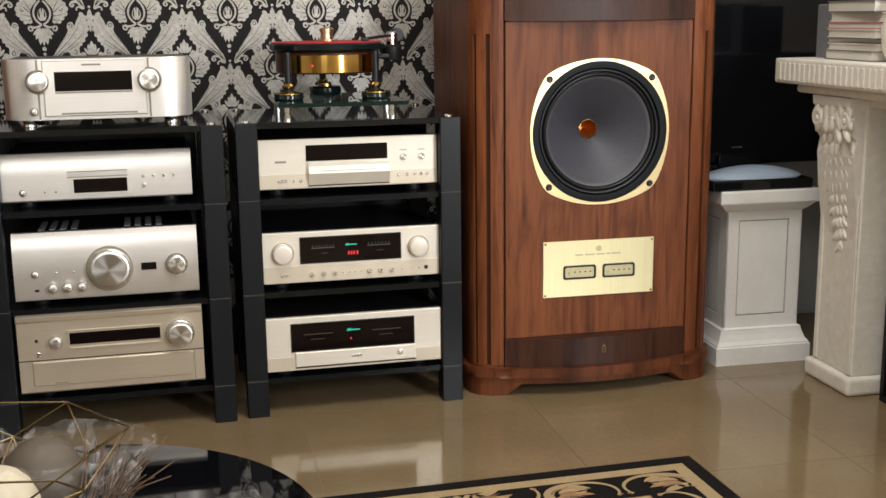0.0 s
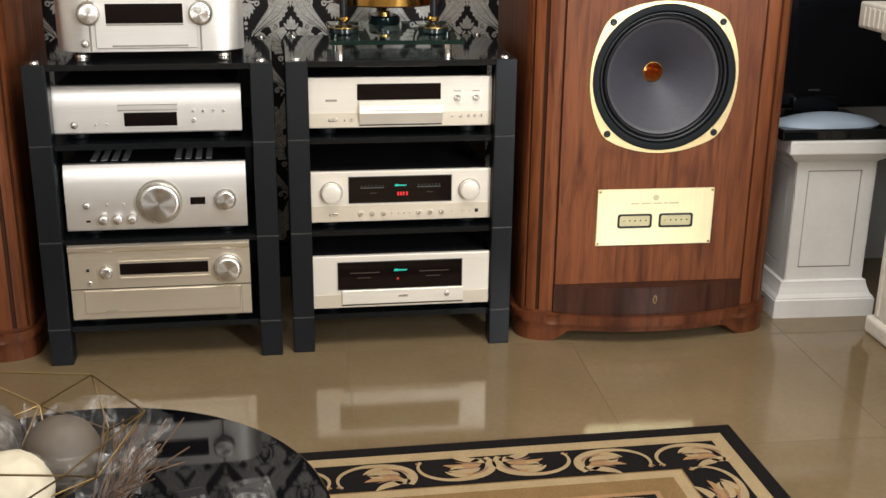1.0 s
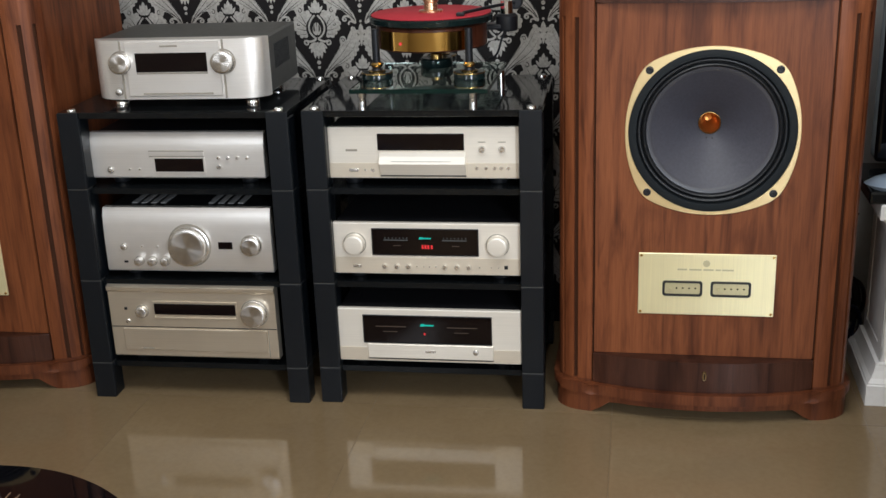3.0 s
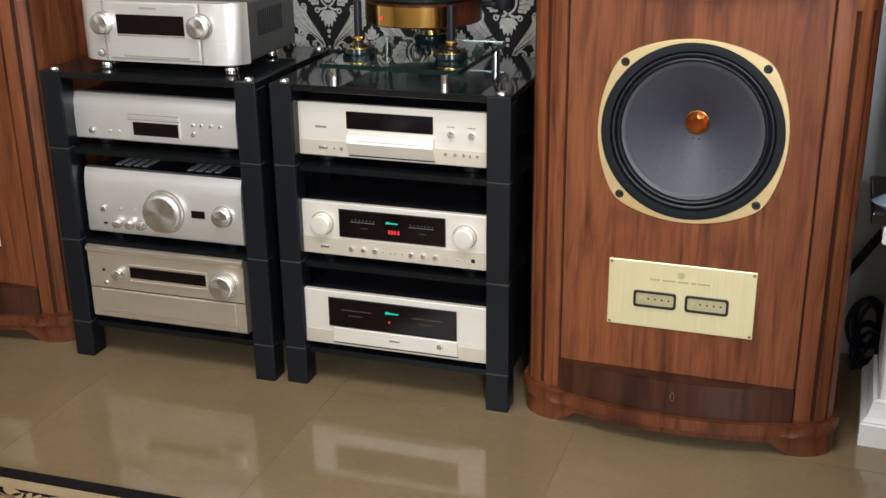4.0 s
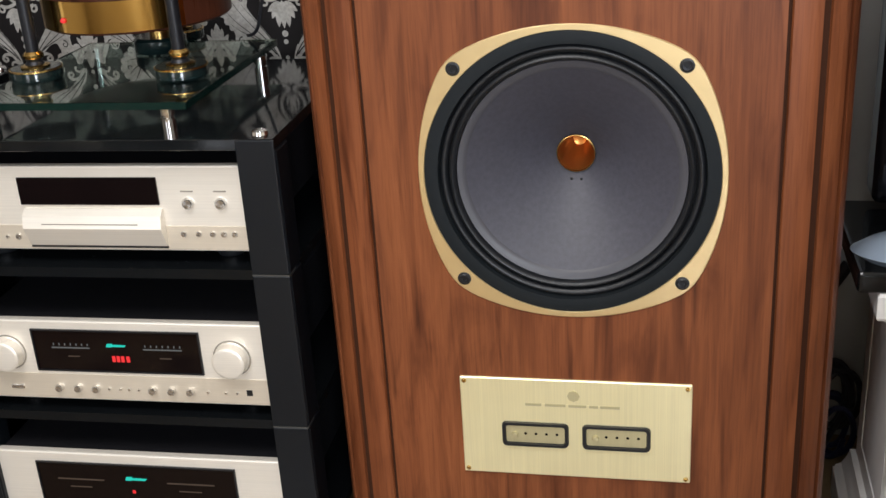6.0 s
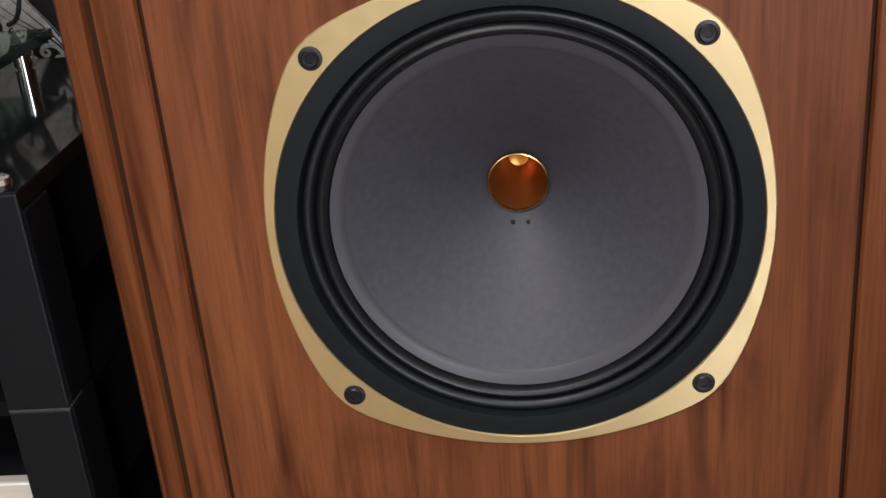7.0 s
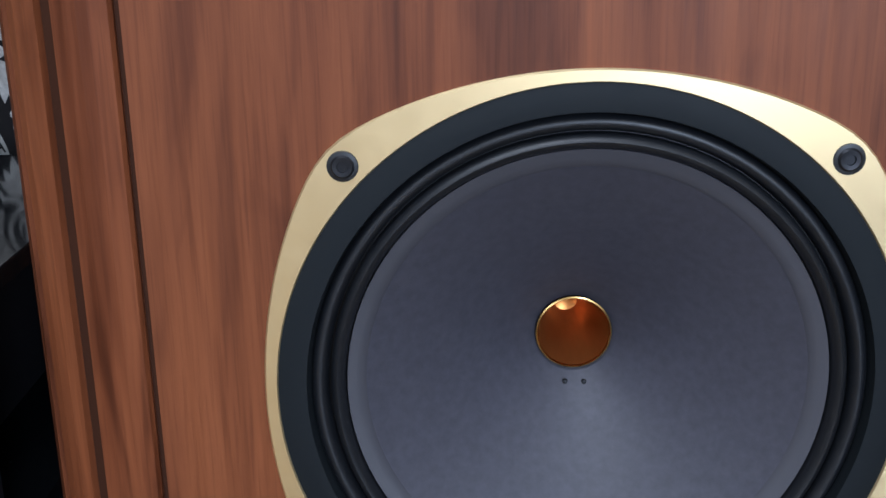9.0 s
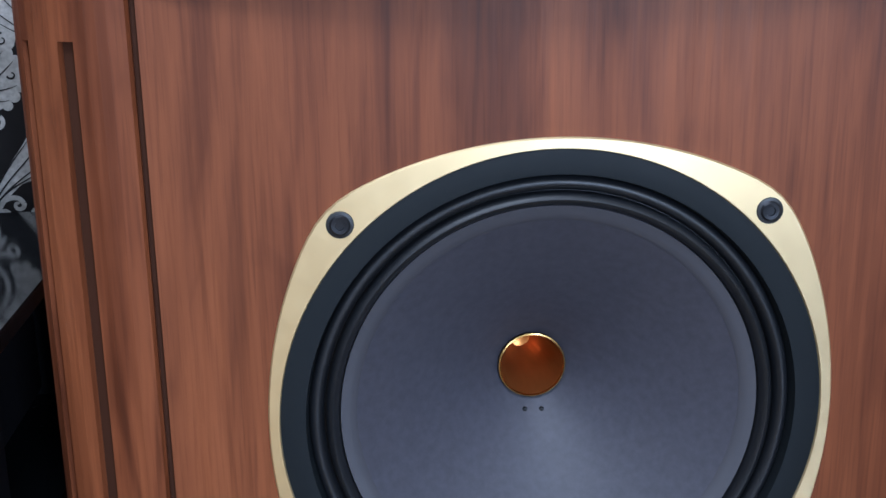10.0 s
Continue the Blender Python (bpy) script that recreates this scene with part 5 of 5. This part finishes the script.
def rug_band(a, b, material, name, lift=0.0, label=""):
    bm = bmesh.new()
    h = RH + lift
    for x0, x1, y0, y1 in ((-RW + a, -a, -b, -a), (-RW + a, -a, -RL + a, -RL + b), (-RW + a, -RW + b, -RL + b, -b), (-b, -a, -RL + b, -b)):
        block(x0, x1, y0, y1, 0.0005, h, bm=bm)
    return part(name, bm, material, rug, label)


rug_band(0.0, 0.034, RUG_BLACK, "outer_edge", 0.001)
rug_band(0.034, 0.066, RUG_CREAM, "cream_border")
scroll_band = rug_band(0.066, 0.176, RUG_BLACK, "scroll_border", 0, "black border with cream scrolling leaves")
rug_band(0.176, 0.180, RUG_BROWN, "fine_line")
rug_band(0.180, 0.206, RUG_CREAM, "cream_border")
rug_band(0.206, 0.254, RUG_BROWN, "brown_border")
rug_band(0.254, 0.266, RUG_TAN, "fine_line")
inner_band = rug_band(0.266, 0.392, RUG_BLACK, "scroll_border", 0, "black border with tan scrolling leaves")
rug_band(0.392, 0.400, RUG_BROWN, "fine_line")
part("field", block(-RW + 0.4, -0.4, -RL + 0.4, -0.4, 0.0005, RH + 0.0003), RUG_CREAM, rug, "plain cream field")


def scroll():
    """A leafy crescent that tapers to a point; three tones as three shapes."""
    light, mid, dark = Flat(), Flat(), Flat()
    line = [(0.066 * math.cos(radians(t)), -0.014 + 0.048 * math.sin(radians(t))) for t in range(208, -27, -9)]
    fat = lambda s: (1 - s) ** 0.7 * (0.55 + 0.45 * math.sin(math.pi * min(1.0, 2.2 * s)))
    light.strip(line, lambda s: 0.0018 + 0.0105 * fat(s), lambda s: 0.0018 + 0.0085 * fat(s))
    mid.strip(line[2:18], lambda s: -0.001, lambda s: 0.0008 + 0.0085 * math.sin(math.pi * s))
    # the rolled foot of the leaf, and flames of leaf inside the crescent
    light.petal(-0.060, -0.020, -58, 0.030, 0.018, 60)
    for i, (u, v, a, n, w) in enumerate(((-0.050, -0.030, 2, 0.058, 0.017), (-0.050, -0.016, 22, 0.070, 0.019), (-0.046, -0.002, 30, 0.060, 0.017), (-0.036, 0.012, 20, 0.050, 0.014), (-0.020, 0.022, 2, 0.044, 0.012))):
        (mid if i % 2 else light).petal(u, v, a, n, w, -26)
    light.petal(-0.016, -0.006, -30, 0.026, 0.009, 40)
    dark.petal(-0.046, -0.021, 14, 0.044, 0.0045, -24)
    dark.petal(-0.046, -0.008, 30, 0.040, 0.0045, -24)
    dark.petal(-0.060, -0.006, 78, 0.040, 0.0055, -46)
    # the ring that ties one crescent to the next
    mid.curl(0.062, -0.034, 0.006, 0, 1.0, 0.0018)
    return light, mid, dark


tones = (("cream_scroll", RUG_CREAM, 0.0020), ("tan_scroll", RUG_TAN, 0.0014), ("rose_scroll", RUG_ROSE, 0.0026))
shapes = scroll()
for offset, scale, owner, step in ((0.119, 1.16, scroll_band, 0.170), (0.326, 1.34, inner_band, 0.196)):
    for (name, material, lift), shape in zip(tones, shapes):
        flat = Flat()
        count = int((RW - 2 * offset) / step)
        for i in range(count + 1):
            u = -offset - 0.02 - step * i
            flip = 1 if i % 2 else -1
            flat.add(shape, u, -offset, 180 if i % 4 > 1 else 0, scale, flip)
            flat.add(shape, u, -RL + offset, 0 if i % 4 > 1 else 180, scale, flip)
        for i in range(int((RL - 2 * offset) / step)):
            v = -offset - 0.135 - step * i
            flip = 1 if i % 2 else -1
            flat.add(shape, -offset, v, 90 if i % 4 > 1 else -90, scale, flip)
            flat.add(shape, -RW + offset, v, -90 if i % 4 > 1 else 90, scale, flip)
        me = bpy.data.meshes.new(name)
        me.from_pydata([(u, v, RH + lift) for u, v in flat.v], [], flat.f)
        me.materials.append(material)
        ob = new(name, me)
        ob.parent = owner
        tagged(ob, kind="stuff")


# ---- low round table with its ornaments ----
CX, CY, CR, CZ = -1.265, -1.275, 0.385, 0.290
table = thing("coffee_table", pose(CX, CY, 0.0105), "low round black glass coffee table on the rug", "coffee table")
part("tabletop", lathe([(0.0, CZ - 0.030), (CR - 0.006, CZ - 0.030), (CR, CZ - 0.025), (CR, CZ - 0.016), (CR - 0.005, CZ - 0.0105), (0.0, CZ - 0.0105)], 96, "z"), TABLE_GLASS, table, "round black glass top", True)
part("rim", lathe([(CR - 0.02, CZ - 0.062), (CR - 0.014, CZ - 0.064), (CR - 0.014, CZ - 0.031), (CR - 0.02, CZ - 0.031)], 96, "z", closed=True), DARK_WOOD, table, "dark wooden apron", True)
for i in range(4):
    a = radians(45 + 90 * i)
    part("leg", lathe([(0.016, 0.0), (0.02, 0.02), (0.024, CZ - 0.063), (0.0, CZ - 0.063)], 20, "z", (0.3 * math.cos(a), 0.3 * math.sin(a), 0)), DARK_WOOD, table, smooth=True)

rnd = random.Random(11)
BX, BY = -1.345, -1.190
bowl = thing("wire_bowl", pose(BX, BY, CZ + 0.0002), "open brass wire bowl with faceted sides", "bowl")
levels = ((0.065, 0.004, 6, 0), (0.150, 0.062, 6, 30), (0.188, 0.128, 6, 4))
nodes = [[(r * math.cos(radians(o + 60 * i)) * rnd.uniform(0.92, 1.08), r * math.sin(radians(o + 60 * i)) * rnd.uniform(0.92, 1.08), z + (rnd.uniform(-0.012, 0.014) if k else 0)) for i in range(n)] for k, (r, z, n, o) in enumerate(levels)]
for k, ring in enumerate(nodes):
    for i in range(6):
        part("wire", tube([ring[i], ring[(i + 1) % 6]], 0.0016, 6), BOWL_BRASS, bowl, smooth=True)
        if k < 2:
            for j in (i, i - 1) if k == 0 else (i, i + 1):
                part("wire", tube([ring[i], nodes[k + 1][j % 6]], 0.0016, 6), BOWL_BRASS, bowl, smooth=True)


def ball(name, p, r, material, label, ribs=0, rough=0.0):
    bm = bmesh.new()
    bmesh.ops.create_uvsphere(bm, u_segments=48, v_segments=28, radius=r)
    for v in bm.verts:
        a = math.atan2(v.co.y, v.co.x)
        k = 1 + (0.035 * math.cos(ribs * a) if ribs else 0) + rough * noise.noise(v.co * 60)
        v.co *= k
    return solid(name, bm, material, label, "ball", smooth=True, m=pose(*p, 20, 15, 0), group="decorative balls")


ball("decorative_ball", (-1.335, -1.285, 0.353), 0.062, CREAM_BALL, "cream woven ball in the wire bowl", 0, 0.05)
ball("decorative_ball", (-1.415, -1.105, 0.350), 0.056, TAUPE_BALL, "taupe ribbed ball in the wire bowl", 26)
ball("decorative_ball", (-1.285, -1.165, 0.350), 0.058, TAUPE_BALL, "smooth taupe ball wrapped in film", 0, 0.02)
film = bmesh.new()
rows = []
for j in range(17):
    row = []
    for i in range(34):
        a, h = 2 * math.pi * i / 33, j / 16
        q = 0.070 + 0.050 * h + 0.022 * noise.noise(Vector((3 * math.cos(a), 3 * math.sin(a), 5 * h)))
        row.append(film.verts.new((q * math.cos(a), 0.8 * q * math.sin(a), 0.004 + 0.110 * h + 0.02 * noise.noise(Vector((5 * a, 4 * h, 2))))))
    rows.append(row)
for a, b in zip(rows, rows[1:]):
    for i in range(33):
        film.faces.new((a[i], a[i + 1], b[i + 1], b[i]))
film_ob = solid("clear_wrapping_film", film, FILM, "crumpled clear film round the balls and twigs", "film", smooth=True, m=pose(-1.245, -1.185, CZ + 0.0005))
film_ob.visible_shadow = False
film_ob.modifiers.new("thick", "SOLIDIFY").thickness = 0.0006
twigs = thing("dried_twigs", pose(-1.205, -1.215, CZ + 0.0005), "bundle of dry brown twigs in clear film", "twigs")
for i in range(36):
    a, lean = rnd.uniform(-1.0, 1.6), rnd.uniform(0.05, 0.13)
    x, y = rnd.uniform(-0.03, 0.02), rnd.uniform(-0.03, 0.03)
    part("twig", tube([(x, y, 0.003), (x + lean * 0.5 * math.cos(a), y + lean * 0.5 * math.sin(a), 0.05), (x + lean * math.cos(a), y + lean * math.sin(a), rnd.uniform(0.05, 0.105))], 0.0011, 5), TWIG, twigs)


def remote(m, label, wrapped):
    rc = thing("remote_control", m, label, "remote control", "remote controls")
    part("body", block(-0.024, 0.024, -0.09, 0.09, 0.0, 0.018, 0.006, 3), BLACK_CASE, rc)
    for i in range(9):
        for j in range(3):
            part("button", block(-0.018 + 0.0135 * j, -0.009 + 0.0135 * j, 0.050 - 0.015 * i, 0.059 - 0.015 * i, 0.0181, 0.0200, 0.001, 1), BUTTON_GREY if (i + j) % 3 else GREY_CASE, rc)
    if wrapped:
        bm = bmesh.new()
        grid = [[bm.verts.new((-0.031 + 0.062 * i / 8, -0.10 + 0.2 * j / 20, 0.0215 + 0.004 * abs(noise.noise(Vector((i * 0.7, j * 0.6, 1.3)))))) for i in range(9)] for j in range(21)]
        for a, b in zip(grid, grid[1:]):
            for i in range(8):
                bm.faces.new((a[i], a[i + 1], b[i + 1], b[i]))
        sleeve = part("plastic_sleeve", bm, FILM, rc, "crinkled clear plastic sleeve")
        sleeve.visible_shadow = False
        sleeve.modifiers.new("thick", "SOLIDIFY").thickness = 0.0005


remote(pose(-1.068, -1.302, CZ + 0.0003, 0, 0, 18), "black remote control lying on the glass table", False)
remote(pose(-0.985, -1.305, CZ + 0.0003, 0, 0, 13), "black remote control in a clear plastic sleeve", True)

# ---- floor tiles, pieces of the floor ----
for i in range(-6, 6):
    for j in range(-8, 2):
        x, y = -0.81 + 0.3 + 0.6 * i, -0.02 - 0.3 + 0.6 * j
        if X0 - 0.25 < x < XE + 0.25 and not (x > X1 + 0.3 and y > BREAST + 0.3) and Y0 - 0.25 < y < WALL_Y + 0.3:
            t_ob = new("tile", tile_mesh)
            t_ob.location = (x, y, 0)
            t_ob.parent = floor
